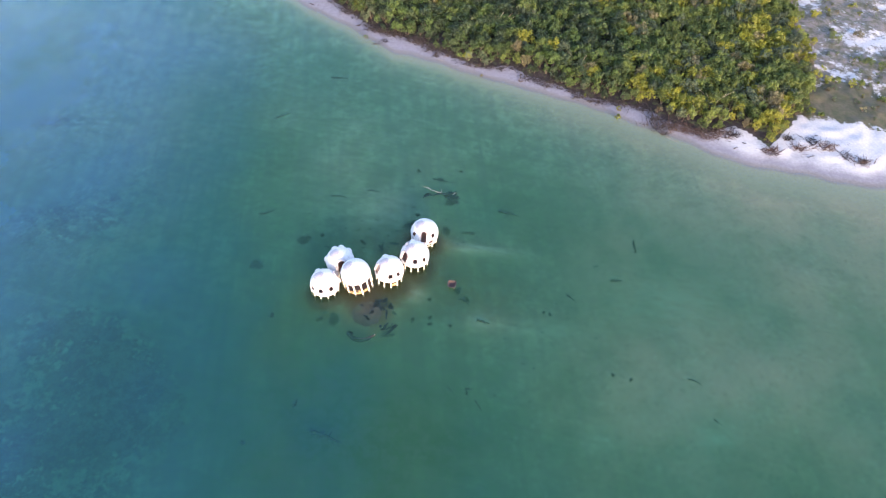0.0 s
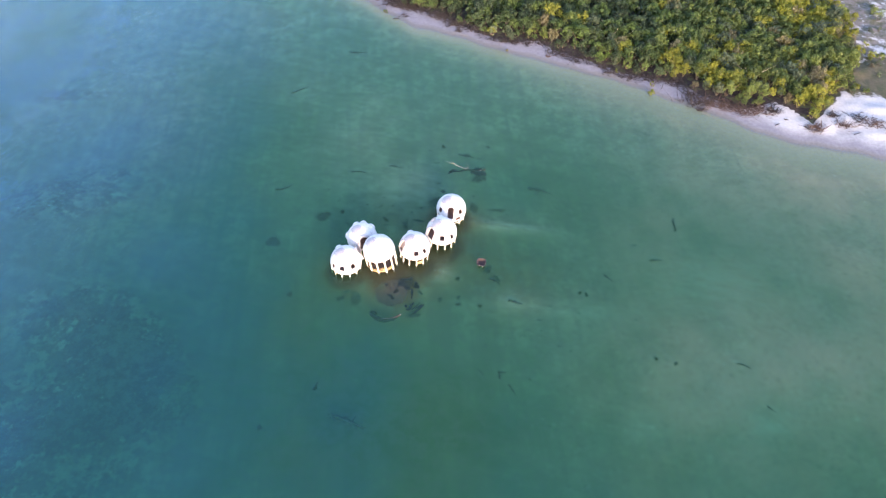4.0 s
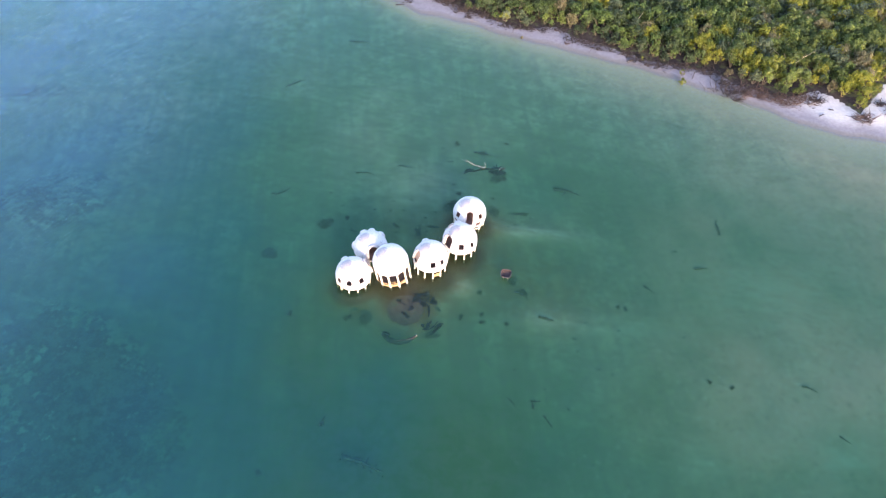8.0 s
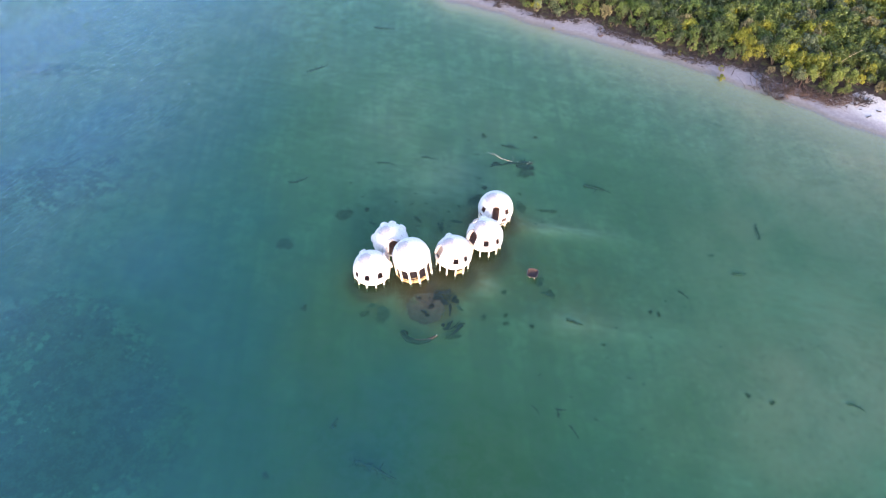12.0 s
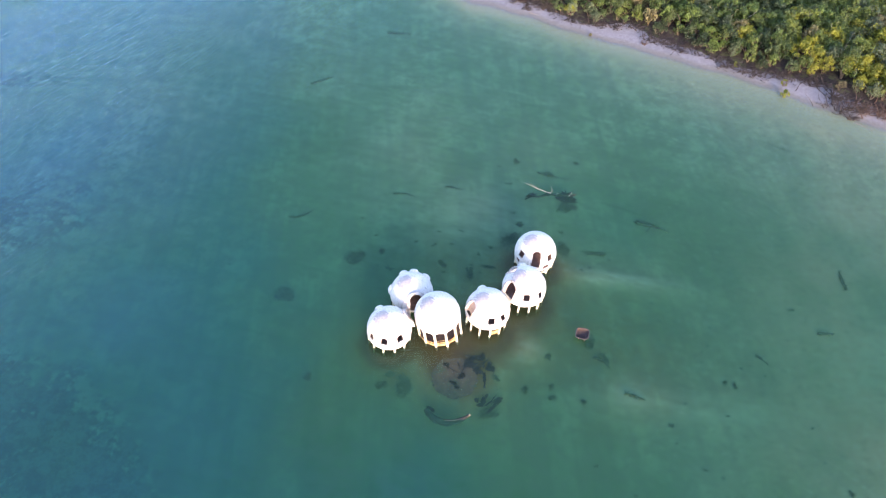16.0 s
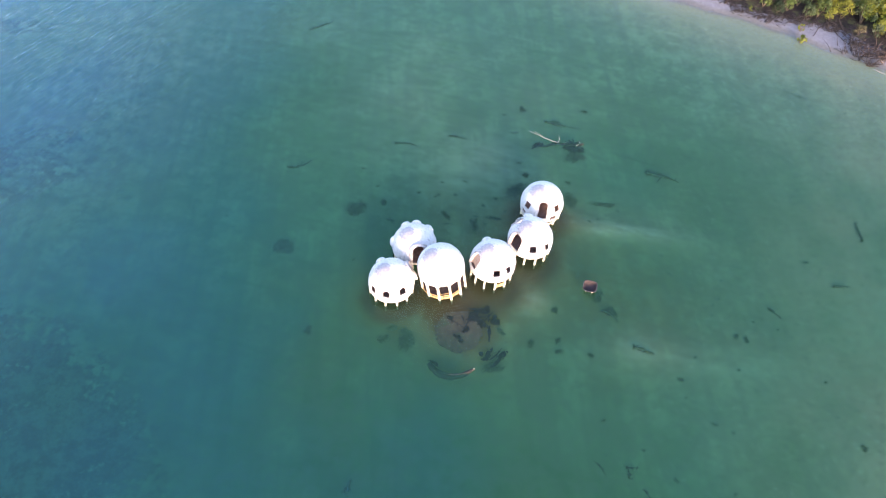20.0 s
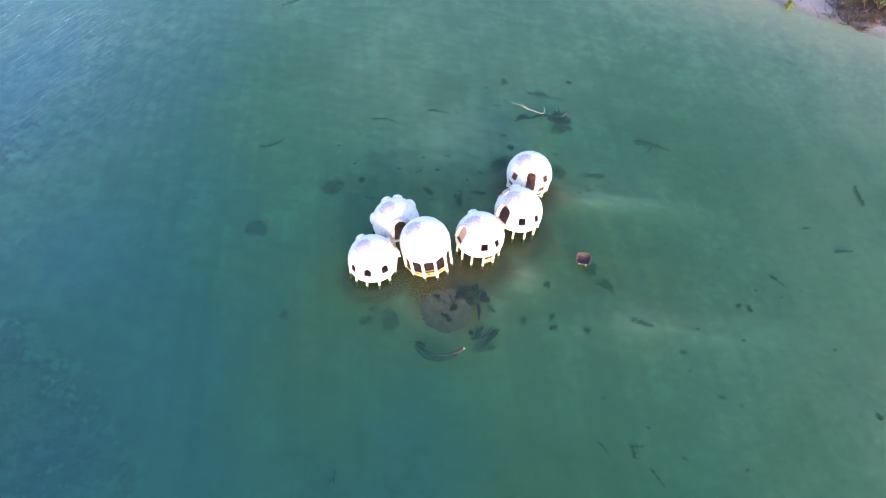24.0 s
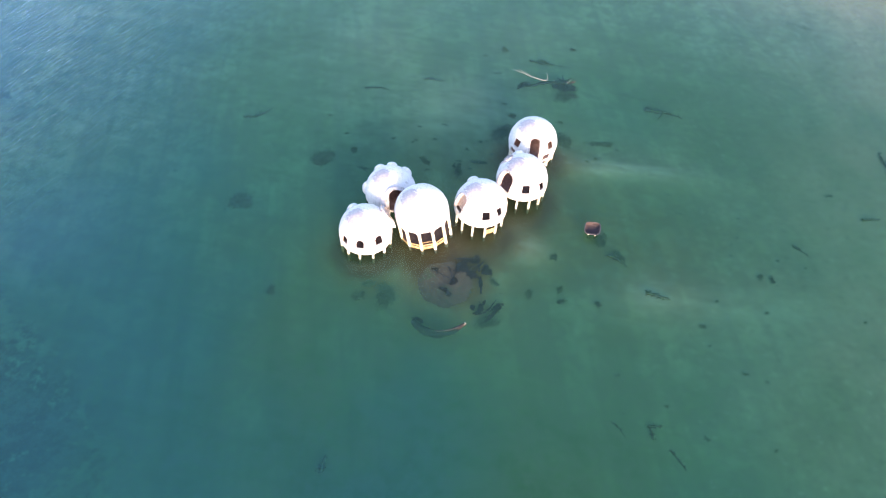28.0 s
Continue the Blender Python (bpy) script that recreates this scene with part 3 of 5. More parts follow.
# ---- dome houses ----
def strip_mesh(name, R, outline, r_in, r_out, offset, mat, az, e0, closed):
    """A raised frame that follows an outline (u across, v up, metres on the sphere) with a given width, from radius r_in to r_out."""
    def place(u, v, r):
        el = e0 + v / R
        a = az + u / (R * max(math.cos(el), 0.2))
        return Vector((r * math.cos(el) * math.cos(a), r * math.cos(el) * math.sin(a), r * math.sin(el)))

    n = len(outline)
    cu, cv = sum(p[0] for p in outline) / n, sum(p[1] for p in outline) / n
    verts, faces = [], []
    for i, (u, v) in enumerate(outline):
        a, b = outline[(i - 1) % n if closed else max(i - 1, 0)], outline[(i + 1) % n if closed else min(i + 1, n - 1)]
        tu, tv = b[0] - a[0], b[1] - a[1]
        ln = math.hypot(tu, tv) or 1
        nu, nv = tv / ln, -tu / ln
        if nu * (u - cu) + nv * (v - cv) < 0:
            nu, nv = -nu, -nv
        verts += [place(u, v, r_in), place(u, v, r_out), place(u + nu * offset, v + nv * offset, r_out), place(u + nu * offset, v + nv * offset, r_in)]
    for i in range(n if closed else n - 1):
        j = (i + 1) % n
        for q in range(4):
            k = (q + 1) % 4
            faces.append((4 * i + q, 4 * j + q, 4 * j + k, 4 * i + k))
    if not closed:
        faces += [(0, 1, 2, 3), (4 * n - 1, 4 * n - 2, 4 * n - 3, 4 * n - 4)]
    me = mesh_of(name, verts, faces, mat)
    bm = bmesh.new()
    bm.from_mesh(me)
    bmesh.ops.recalc_face_normals(bm, faces=bm.faces[:])
    bm.to_mesh(me)
    bm.free()
    return me


def outline_of(kind, w, h):
    if kind == "arch":
        pts = [(-w / 2, 0), (-w / 2, (h - w / 2) / 2)]
        pts += [(-w / 2 * math.cos(math.pi * i / 14), h - w / 2 + w / 2 * math.sin(math.pi * i / 14)) for i in range(15)]
        return pts + [(w / 2, (h - w / 2) / 2), (w / 2, 0)]
    return [(-w / 2, 0), (-w / 2, h), (w / 2, h), (w / 2, 0)]


def shell_mesh(R, rim, holes, seed):
    """A sphere's cap with thickness, down to the height rim below or above its centre, with holes cut through it."""
    na = 240
    el = np.linspace(math.asin(rim / R), math.pi / 2 - 0.02, 74)
    az = np.arange(na) * 2 * math.pi / na
    ec, ac = (el[:-1] + el[1:]) / 2, az + math.pi / na
    A, E = np.meshgrid(ac, ec)
    keep = np.ones(A.shape, bool)
    for kind, a0, e0, w, h in holes:
        da = (A - radians(a0) + math.pi) % (2 * math.pi) - math.pi
        u, v = da * R * np.cos(E), (E - radians(e0)) * R
        inn = (np.abs(u) < w / 2) & (v > 0) & (v < h)
        if kind == "arch":
            inn = (np.abs(u) < w / 2) & (v > 0) & ((v < h - w / 2) | (u**2 + (v - h + w / 2) ** 2 < (w / 2) ** 2))
        keep &= ~inn
    rs = np.random.RandomState(seed)
    ne = len(el)
    # the skin is not quite true: shallow flats and dents
    ph = rs.rand(6) * 6.28
    wob = lambda a, e: 0.025 * np.sin(5 * a + ph[0]) * np.sin(4 * e + ph[1]) + 0.018 * np.sin(11 * a + ph[2]) * np.sin(9 * e + ph[3]) + 0.01 * np.sin(23 * a + ph[4])
    AA, EE = np.meshgrid(az, el)
    verts = []
    for thick in (0.0, 0.14):
        r = R - thick + wob(AA, EE) * np.cos(EE)
        verts.append(np.stack([r * np.cos(EE) * np.cos(AA), r * np.cos(EE) * np.sin(AA), r * np.sin(EE)], -1).reshape(-1, 3))
    n1 = ne * na
    verts = np.concatenate(verts + [np.array([[0, 0, R], [0, 0, R - 0.14]])])
    ix = lambda i, j: i * na + j % na
    faces = []
    for i in range(ne - 1):
        for j in range(na):
            if not keep[i, j]:
                continue
            a, b, c, d = ix(i, j), ix(i, j + 1), ix(i + 1, j + 1), ix(i + 1, j)
            faces.append((a, b, c, d))
            faces.append((n1 + d, n1 + c, n1 + b, n1 + a))
            if i == 0 or not keep[i - 1, j]:
                faces.append((b, a, n1 + a, n1 + b))
            if i < ne - 2 and not keep[i + 1, j]:
                faces.append((d, c, n1 + c, n1 + d))
            if not keep[i, (j + 1) % na]:
                faces.append((c, b, n1 + b, n1 + c))
            if not keep[i, j - 1]:
                faces.append((a, d, n1 + d, n1 + a))
    top = (ne - 1) * na
    for j in range(na):
        faces.append((top + j, top + (j + 1) % na, 2 * n1))
        faces.append((n1 + top + (j + 1) % na, n1 + top + j, 2 * n1 + 1))
    me = mesh_of("shell", verts.tolist(), faces, [WHITE, INSIDE])
    half = np.linalg.norm(verts, axis=1) < R - 0.10
    smooth = np.ones(len(me.polygons), bool)
    index = np.array([1 if all(half[v] for v in p.vertices) else 0 for p in me.polygons], dtype=np.int32)
    me.polygons.foreach_set("material_index", index)
    me.polygons.foreach_set("use_smooth", smooth)
    bm = bmesh.new()
    bm.from_mesh(me)
    for e in bm.edges:
        if len(e.link_faces) == 2 and e.calc_face_angle(0) > 0.8:
            e.smooth = False
    bm.to_mesh(me)
    bm.free()
    return me


def ring_mesh(name, r0, r1, z0, z1, mat, n=96):
    verts, faces = [], []
    for i in range(n):
        a = 2 * math.pi * i / n
        for r, z in ((r0, z0), (r1, z0), (r1, z1), (r0, z1)):
            verts.append((r * math.cos(a), r * math.sin(a), z))
    for i in range(n):
        j = (i + 1) % n
        for q in range(4):
            k = (q + 1) % 4
            faces.append((4 * i + q, 4 * j + q, 4 * j + k, 4 * i + k)[::-1])
    return mesh_of(name, verts, faces, mat)


def disc_mesh(name, r, z, t, mat, n=64, ragged=0.0):
    rim = [r * (1 - ragged * abs(math.sin(i * 1.7) * math.sin(i * 0.37 + 1))) for i in range(n)]
    top = [(q * math.cos(2 * math.pi * i / n), q * math.sin(2 * math.pi * i / n), z) for i, q in enumerate(rim)]
    low = [(x, y, z - t) for x, y, _ in top]
    faces = [tuple(range(n)), tuple(range(2 * n - 1, n - 1, -1))]
    faces += [(i, n + i, n + (i + 1) % n, (i + 1) % n) for i in range(n)]
    return mesh_of(name, top + low, faces, mat)


def arch_skirt(R, z0, z1, zs, n_bays, a0, mat):
    """A cylinder wall whose lower edge rises in an arch over every bay."""
    per = 16
    verts, faces = [], []
    n = n_bays * per
    for i in range(n):
        a = radians(a0) + 2 * math.pi * i / n
        s = abs(2 * ((i % per) / per) - 1)
        low = z0 + (zs - z0) * math.sqrt(max(0.0, 1 - min(1.0, s / 0.84) ** 4)) if s < 0.84 else z0
        for r in (R, R - 0.16):
            verts += [(r * math.cos(a), r * math.sin(a), low), (r * math.cos(a), r * math.sin(a), z1)]
    for i in range(n):
        j = (i + 1) % n
        a, b, c, d = 4 * i, 4 * i + 1, 4 * i + 2, 4 * i + 3
        e, f, g, h = 4 * j, 4 * j + 1, 4 * j + 2, 4 * j + 3
        faces += [(a, e, f, b), (d, h, g, c), (c, g, e, a), (b, f, h, d)]
    return mesh_of("arched_skirt", verts, faces, mat)


def column(w, z0, z1):
    """A square post with chamfered edges, a wider head and a worn foot."""
    bm = bmesh.new()
    prof = [(z0, w * 1.05), (z0 + (z1 - z0) * 0.5, w), (z1 - 0.22, w), (z1 - 0.05, w * 1.45), (z1, w * 1.5)]
    rings = []
    for z, s in prof:
        h, c = s / 2, s * 0.14
        rings.append([bm.verts.new((x, y, z)) for x, y in ((h - c, -h), (h, -h + c), (h, h - c), (h - c, h), (-h + c, h), (-h, h - c), (-h, -h + c), (-h + c, -h))])
    for a, b in zip(rings, rings[1:]):
        for i in range(8):
            bm.faces.new((a[i], a[(i + 1) % 8], b[(i + 1) % 8], b[i]))
    bm.faces.new(rings[0][::-1]), bm.faces.new(rings[-1])
    me = bpy.data.meshes.new("post")
    bm.to_mesh(me)
    bm.free()
    me.materials.append(POST)
    return me


def dormer_mesh(R, az, el):
    """A rounded hood that swells out of the shell, taller than wide, with a flat lip below."""
    verts, faces = [], []
    nu, nv = 18, 9
    for j in range(nv + 1):
        f = j / nv
        for i in range(nu):
            t = 2 * math.pi * i / nu
            u, v = 0.80 * math.cos(t), 0.95 * math.sin(t) - (0.35 if math.sin(t) < 0 else 0) * abs(math.sin(t))
            s = math.sqrt(1 - f * f) if f < 1 else 0.0
            r = R - 0.10 + 0.55 * f
            e = el + v * s / R
            a = az + u * s / (R * max(0.3, math.cos(e)))
            verts.append((r * math.cos(e) * math.cos(a), r * math.cos(e) * math.sin(a), r * math.sin(e)))
    for j in range(nv):
        for i in range(nu):
            k = (i + 1) % nu
            faces.append((j * nu + i, j * nu + k, (j + 1) * nu + k, (j + 1) * nu + i))
    return mesh_of("dormer_hood", verts, faces, WHITE, True)


def dome_house(x, y, zc, R, rim, foot, feet, lean, windows, arches, label, seed, post=0.30, panels=(), tall=False, beam=None, dormers=(), heads="rect"):
    """One dome on posts. rim: the shell's lower edge under its centre; foot: the posts' ring; feet: the first post's angle."""
    house = empty("dome_house", pose(x, y, 0, 0, lean, 0), label, "ruined house", "ruined dome houses in the shallows")
    holes = [(heads, a, e - math.degrees(h / R) / 2, w, h) for a, e, w, h in windows]
    holes += [("arch", a, e0, w, h) for a, e0, w, h, _ in arches]
    shell = part("shell", shell_mesh(R, rim, holes, seed), None, house, "rough worn white coated shell with grey patches")
    shell.location = (0, 0, zc)
    for a, e, w, h in windows:
        me = strip_mesh("window_frame", R, outline_of(heads, w, h), R - 0.16, R + 0.035, 0.08, WHITE, radians(a), radians(e) - h / R / 2, True)
        part("window_frame", me, None, shell, "white window frame without glass")
    for a, e0, w, h, out in arches:
        me = strip_mesh("arch_surround", R, outline_of("arch", w, h), R - 0.32, R + out, 0.16 + 0.4 * out, TRIM, radians(a), radians(e0), False)
        part("arch_surround", me, None, shell, "white projecting arch round an open doorway")
    for a, e in dormers:
        part("dormer_hood", dormer_mesh(R, radians(a), radians(e)), None, shell, "rounded white hood over a dormer")
    rr = math.sqrt(R * R - rim * rim)
    zr = zc + rim
    part("ring_beam", ring_mesh("ring_beam", rr - 0.5, rr + 0.03, zr - 0.16, zr - 0.004, WHITE), None, house)
    part("floor_slab", disc_mesh("floor_slab", rr - 0.22, zr + 0.06 if not tall else 1.0, 0.2, FLOORM if tall else PALEFLOOR), None, house, "concrete floor slab")
    me = column(post, -2.4, zr - 0.16)
    for i in range(12):
        a = radians(feet + 30 * i)
        ob = part("post", me, None, house)
        ob.matrix_local = pose(foot * math.cos(a), foot * math.sin(a), 0, 0, 0, math.degrees(a))
    if tall:
        part("arched_skirt", arch_skirt(rr + 0.015, zr - 0.75, zr - 0.17, zr - 0.22, 12, feet, WHITE), None, house)
    for bay, z0, z1, r in panels:
        a = radians(feet + 30 * bay + 15)
        w = 2 * foot * math.sin(radians(15)) - post * 0.9
        rows = max(1, round((z1 - z0) / 0.27))
        step = (z1 - z0) / rows
        for i in range(rows):
            ob = part("board", box(0.06, w, step - 0.02, bevel=0.01), PANEL, house, "" if i else "sun-bleached brown board")
            ob.matrix_local = pose(r * math.cos(a), r * math.sin(a), z0 + (i + 0.5) * step, 0, 0, math.degrees(a))
    if beam:
        for i in range(12):
            a = radians(feet + 30 * i + 15)
            w = 2 * foot * math.sin(radians(15)) - post * 0.8
            ob = part("beam", box(0.2, w, 0.24, bevel=0.02), POST, house)
            ob.matrix_local = pose(foot * 0.966 * math.cos(a), foot * 0.966 * math.sin(a), beam, 0, 0, math.degrees(a))
    return house


WW, WH = 1.12, 1.35
dome_house(-9.67, 1.18, 2.11, 3.73, -0.80, 3.50, -97, 0, [(-95, 16, WW, WH), (-134, 11, WW, WH), (-51, 20, WW, WH)],
           [(28, 2, 1.6, 2.9, 0.5)],
           "low white concrete dome house sunk to its windows on short posts", 11, dormers=[(134, 36)], heads="arch")
dome_house(-6.95, 8.90, 2.35, 3.70, -0.50, 3.45, -88, 0, [],
           [(-70, -5, 2.1, 3.3, 0.6)],
           "white concrete dome house with rounded hoods round its crown", 12, dormers=[(130, 38), (91, 42), (46, 33), (-177, 8)])
dome_house(-1.35, 3.55, 4.42, 3.80, -0.22, 3.60, -4, -9, [], [],
           "tallest white dome house raised on twelve posts, leaning in the water", 13, 0.36,
           [(8, 0.25, 1.20, 3.50), (9, 0.25, 1.20, 3.50), (10, 0.3, 1.15, 3.50), (7, 0.25, 0.9, 3.50), (9, 1.6, 1.72, 3.52)], tall=True)
dome_house(6.22, 6.52, 3.28, 3.76, -0.62, 3.38, -76, 0, [(-78, 20, WW, 1.3), (-42, 20, 1.0, 1.3)],
           [(-152, 5, 1.85, 2.8, 0.22), (-5, -3, 0.9, 1.9, 0.06)],
           "white dome house with two windows and a broken side arch", 14, 0.28, [(0, 0.55, 1.45, 3.30)], dormers=[(119, 39)])
dome_house(12.26, 12.63, 2.91, 3.82, -0.72, 3.50, -100, 0, [(-84, 20, WW, 1.3), (-42, 18, 1.0, 1.3)],
           [(-137, 1, 2.2, 2.9, 0.45), (150, 22, 1.1, 2.1, 0.2)],
           "white dome house with a hooded arch beside two windows", 15, dormers=[(107, 43)])
dome_house(14.07, 21.32, 2.75, 3.78, -1.05, 3.42, -77, 0, [(-140, 21, WW, 1.25), (-45, 24, WW, 1.25), (-57, -6, 1.3, 1.3), (-147, -7, 1.2, 1.1), (-22, -8, 1.1, 0.9)],
           [(-90, -2, 1.5, 3.25, 0.10)],
           "white dome house with a tall central arch over open posts", 16, 0.34, beam=0.6)
# tan boards close most of the side arch of the fourth dome
wall_stub = tagged(new("partition_wall", None), "tan plywood boards closing a side arch of a dome", "partition")
wall_stub.matrix_world = Matrix.Translation((6.22, 6.52, 3.28)) @ pose(0, 0, 0, 0, -27, -152) @ Matrix.Translation((3.36, 0, 0))
for i in range(5):
    ob = part("board", box(0.05, 0.35, 2.3 - 0.12 * (i % 3), bevel=0.008), PLY, wall_stub)
    ob.location = (0.012 * (i % 2), (i - 1.6) * 0.37, 0.22 + 0.1 * (i % 2))

# ---- the broken tub beside the houses ----
tub = empty("broken_tub", pose(22.7, 5.6, 0.50, 16, -5, -10), "rusty square-sided tub with a pale rim on leaning posts", "tub")
profile = [(0.0, 0.10), (0.72, 0.12), (1.02, 0.32), (1.16, 0.78), (1.30, 0.80), (1.30, 0.68), (1.16, 0.26), (0.80, -0.05), (0.0, -0.08)]


def tub_ring(i, r, n=28):
    """A rounded square, a little wider than deep."""
    a = 2 * math.pi * i / n
    f = (abs(math.cos(a)) ** 4 + abs(math.sin(a)) ** 4) ** -0.25
    return r * f * math.cos(a) * 1.06, r * f * math.sin(a) * 0.92


verts, faces = [], []
k = len(profile)
for i in range(28):
    verts += [(*tub_ring(i, r), z + 0.03 * math.sin(i * 2.1) * (r > 1.1)) for r, z in profile]
    j = (i + 1) % 28
    faces += [(k * i + q, k * j + q, k * j + q + 1, k * i + q + 1) for q in range(k - 1)]
part("basin", mesh_of("basin", verts, faces, RUST), None, tub, "rust-brown basin with rounded corners")
rim_v, rim_f = [], []
for i in range(28):
    rim_v += [(*tub_ring(i, r), z + 0.03 * math.sin(i * 2.1)) for r, z in ((1.16, 0.79), (1.31, 0.79), (1.32, 0.87), (1.17, 0.87))]
for i in range(28):
    if i in (7, 8, 9, 10):
        continue
    j = (i + 1) % 28
    rim_f += [(4 * i + q, 4 * j + q, 4 * j + (q + 1) % 4, 4 * i + (q + 1) % 4) for q in range(4)]
tub.scale = (0.84, 0.84, 0.84)
part("rim", mesh_of("rim", rim_v, rim_f, RIMM), None, tub, "pale broken rim")
for a in (-125, -55, 50, 130):
    ob = part("post", column(0.22, -1.6, 0.12), None, tub)
    ob.location = (1.0 * math.cos(radians(a)), 1.0 * math.sin(radians(a)), 0)


# ---- things in the water ----
def sunk_place(x, y, up=0.0):
    """The place on the bed that lies behind the water's surface point x, y, as seen from the south."""
    for _ in range(4):
        z = at_ground(x, y)
        d = Vector((x - 0.0, y + 85.0)).normalized()
    s = (-0.6 - z) * 0.95
    x2, y2 = x + d.x * s, y + d.y * s
    return Vector((x2, y2, at_ground(x2, y2) + up))


def sunken_log(x, y, length, turn, r, seed, label, branches=2, mat=SUNK, up=0.05, growth=1.0):
    p = sunk_place(x, y, up)
    rnd = random.Random(seed)
    log = empty("sunken_log", pose(p.x, p.y, p.z, 0, rnd.uniform(-3, 3), turn), label, "log", "sunken logs and branches")
    pts, rad = crooked((-length / 2, 0, r * 0.6), (1, 0, 0), length, r * 0.9, r * 0.3, 9, 0.22, seed)
    for q in pts:
        q.z = min(max(q.z, 0.0), r * 1.4)
    rad = [q * rnd.uniform(0.65, 1.25) for q in rad]
    part("trunk", mesh_of("trunk", *tube(pts, rad, 7, seed, 0.3), mat, True), None, log)
    for b in range(branches):
        q = pts[rnd.randint(1, 6)]
        way = (rnd.uniform(-0.3, 1), rnd.choice((-1, 1)) * rnd.uniform(0.25, 0.9), rnd.uniform(0.0, 0.1))
        bp, br = crooked(q, way, length * rnd.uniform(0.2, 0.4), r * 0.45, r * 0.12, 5, 0.35, seed * 7 + b)
        part("branch", mesh_of("branch", *tube(bp, br, 5, seed + b, 0.3), mat, True), None, log)
    verts, faces = [], []
    for _ in range(int(16 * length * growth * min(1.0, r / 0.2))):
        q = pts[min(9, int(abs(rnd.gauss(0, 4.2))))]
        u, v, s = q.x + rnd.gauss(0, length / 14), q.y + rnd.gauss(0, r * 0.9), rnd.uniform(0.05, 0.16)
        t, o = rnd.uniform(0, 6.28), len(verts)
        c, d = math.cos(t) * s, math.sin(t) * s
        verts += [(u - c, v - d, 0.0), (u + d, v - c, r * 0.8), (u + c, v + d, r * rnd.uniform(0.3, 1.5)), (u - d, v + c, r * 0.5)]
        faces.append((o, o + 1, o + 2, o + 3))
    if faces:
        tagged(part("weed_growth", mesh_of("weed_growth", verts, faces, mat), None, log, "ragged weed growing along the wood"), kind="stuff")
    return log


def weed_patch(x, y, sx, sy, turn, seed, label, tall=0.22, mat=WEED, dense=1.0, lift=0.0, loose=0.42):
    """A ragged clump of weed: many low, leaning blades over a lumpy mat."""
    p = sunk_place(x, y, lift)
    rnd = random.Random(seed)
    verts, faces = [], []
    n = int((90 + 420 * sx * sy) * dense)
    cores = [(rnd.uniform(-0.65, 0.65), rnd.uniform(-0.65, 0.65), rnd.uniform(0.15, loose)) for _ in range(8)]
    for _ in range(n):
        cu, cv, cr = rnd.choice(cores)
        u, v = sx * (cu + rnd.gauss(0, cr)), sy * (cv + rnd.gauss(0, cr))
        s, t = rnd.uniform(0.04, 0.14), rnd.uniform(0, 6.28)
        c, d = math.cos(t) * s, math.sin(t) * s
        h0, h1 = rnd.uniform(0.02, tall), rnd.uniform(0.05, tall * 1.3)
        o = len(verts)
        verts += [(u - c, v - d, h0 * 0.3), (u + d * 0.7, v - c * 0.7, h1), (u + c, v + d, h0), (u - d * 0.7, v + c * 0.7, h1 * 0.6)]
        faces.append((o, o + 1, o + 2, o + 3))
    ob = new("seaweed_patch", mesh_of("seaweed_patch", verts, faces, mat))
    ob.matrix_world = pose(p.x, p.y, p.z, 0, 0, turn)
    return tagged(ob, label, "seaweed", "weed patches on the seabed", "stuff")


# the round floor of a fallen dome, with weed and broken timber on it
p = sunk_place(1.95, -5.2, 0.10)
fallen = empty("sunken_floor", pose(p.x, p.y, p.z - 0.05, 3.0, -0.7, 0), "round brown concrete floor of a fallen house under water", "ruin")
part("slab", disc_mesh("slab", 3.9, 0.0, 0.25, SLAB, 64, 0.12), None, fallen)
for x, y, sx, sy, turn, s in ((4.0, -2.4, 0.9, 0.9, 20, 1), (7.5, -2.5, 0.7, 0.8, 0, 2), (3.1, -4.8, 0.65, 0.5, 30, 3), (1.7, -6.4, 0.65, 0.25, -10, 4), (6.0, -0.9, 0.9, 0.6, 60, 5), (2.4, -7.1, 0.4, 0.3, 0, 11),
                              (0.4, -3.0, 0.4, 0.3, 0, 6), (6.8, -5.2, 0.2, 1.3, 3, 7), (6.9, -8.6, 0.4, 1.1, -18, 8), (8.6, -9.5, 0.5, 1.5, -40, 9), (5.7, -9.1, 0.35, 0.4, 0, 10), (6.4, -9.9, 0.5, 0.35, 20, 12), (4.6, -1.2, 0.7, 0.4, 0, 13),
                              (5.4, -3.4, 0.5, 0.7, 40, 14), (-1.3, -11.9, 0.8, 0.35, -35, 42), (1.6, -13.7, 1.6, 0.3, 0, 43)):
    weed_patch(x, y, sx, sy, turn, 50 + s, "dark seaweed clump caught on a sunken floor", 0.34, SLIME, 1.35 if y < -8 else 2.0, 0.12, 0.34)
for x, y, ln, turn, r, s in ((6.0, -2.5, 3.6, 46, 0.13, 1), (6.5, -2.2, 3.4, 52, 0.12, 2), (5.5, -1.9, 3.4, 44, 0.12, 3), (7.0, -1.6, 3.0, 68, 0.12, 4), (6.8, -5.1, 3.2, 91, 0.13, 5), (1.5, -3.45, 2.7, -11, 0.11, 6), (0.65, -2.9, 1.5, 86, 0.10, 7),
                             (2.7, -3.2, 2.0, -58, 0.10, 8), (3.4, -3.9, 2.4, 62, 0.12, 9), (4.6, -0.6, 2.8, 12, 0.11, 10), (8.2, -9.0, 2.8, 42, 0.12, 11)):
    sunken_log(x, y, ln, turn, r, 80 + s, "thin dark broken timber lying on a sunken floor", 0, SLIME, 0.3, 0.25)
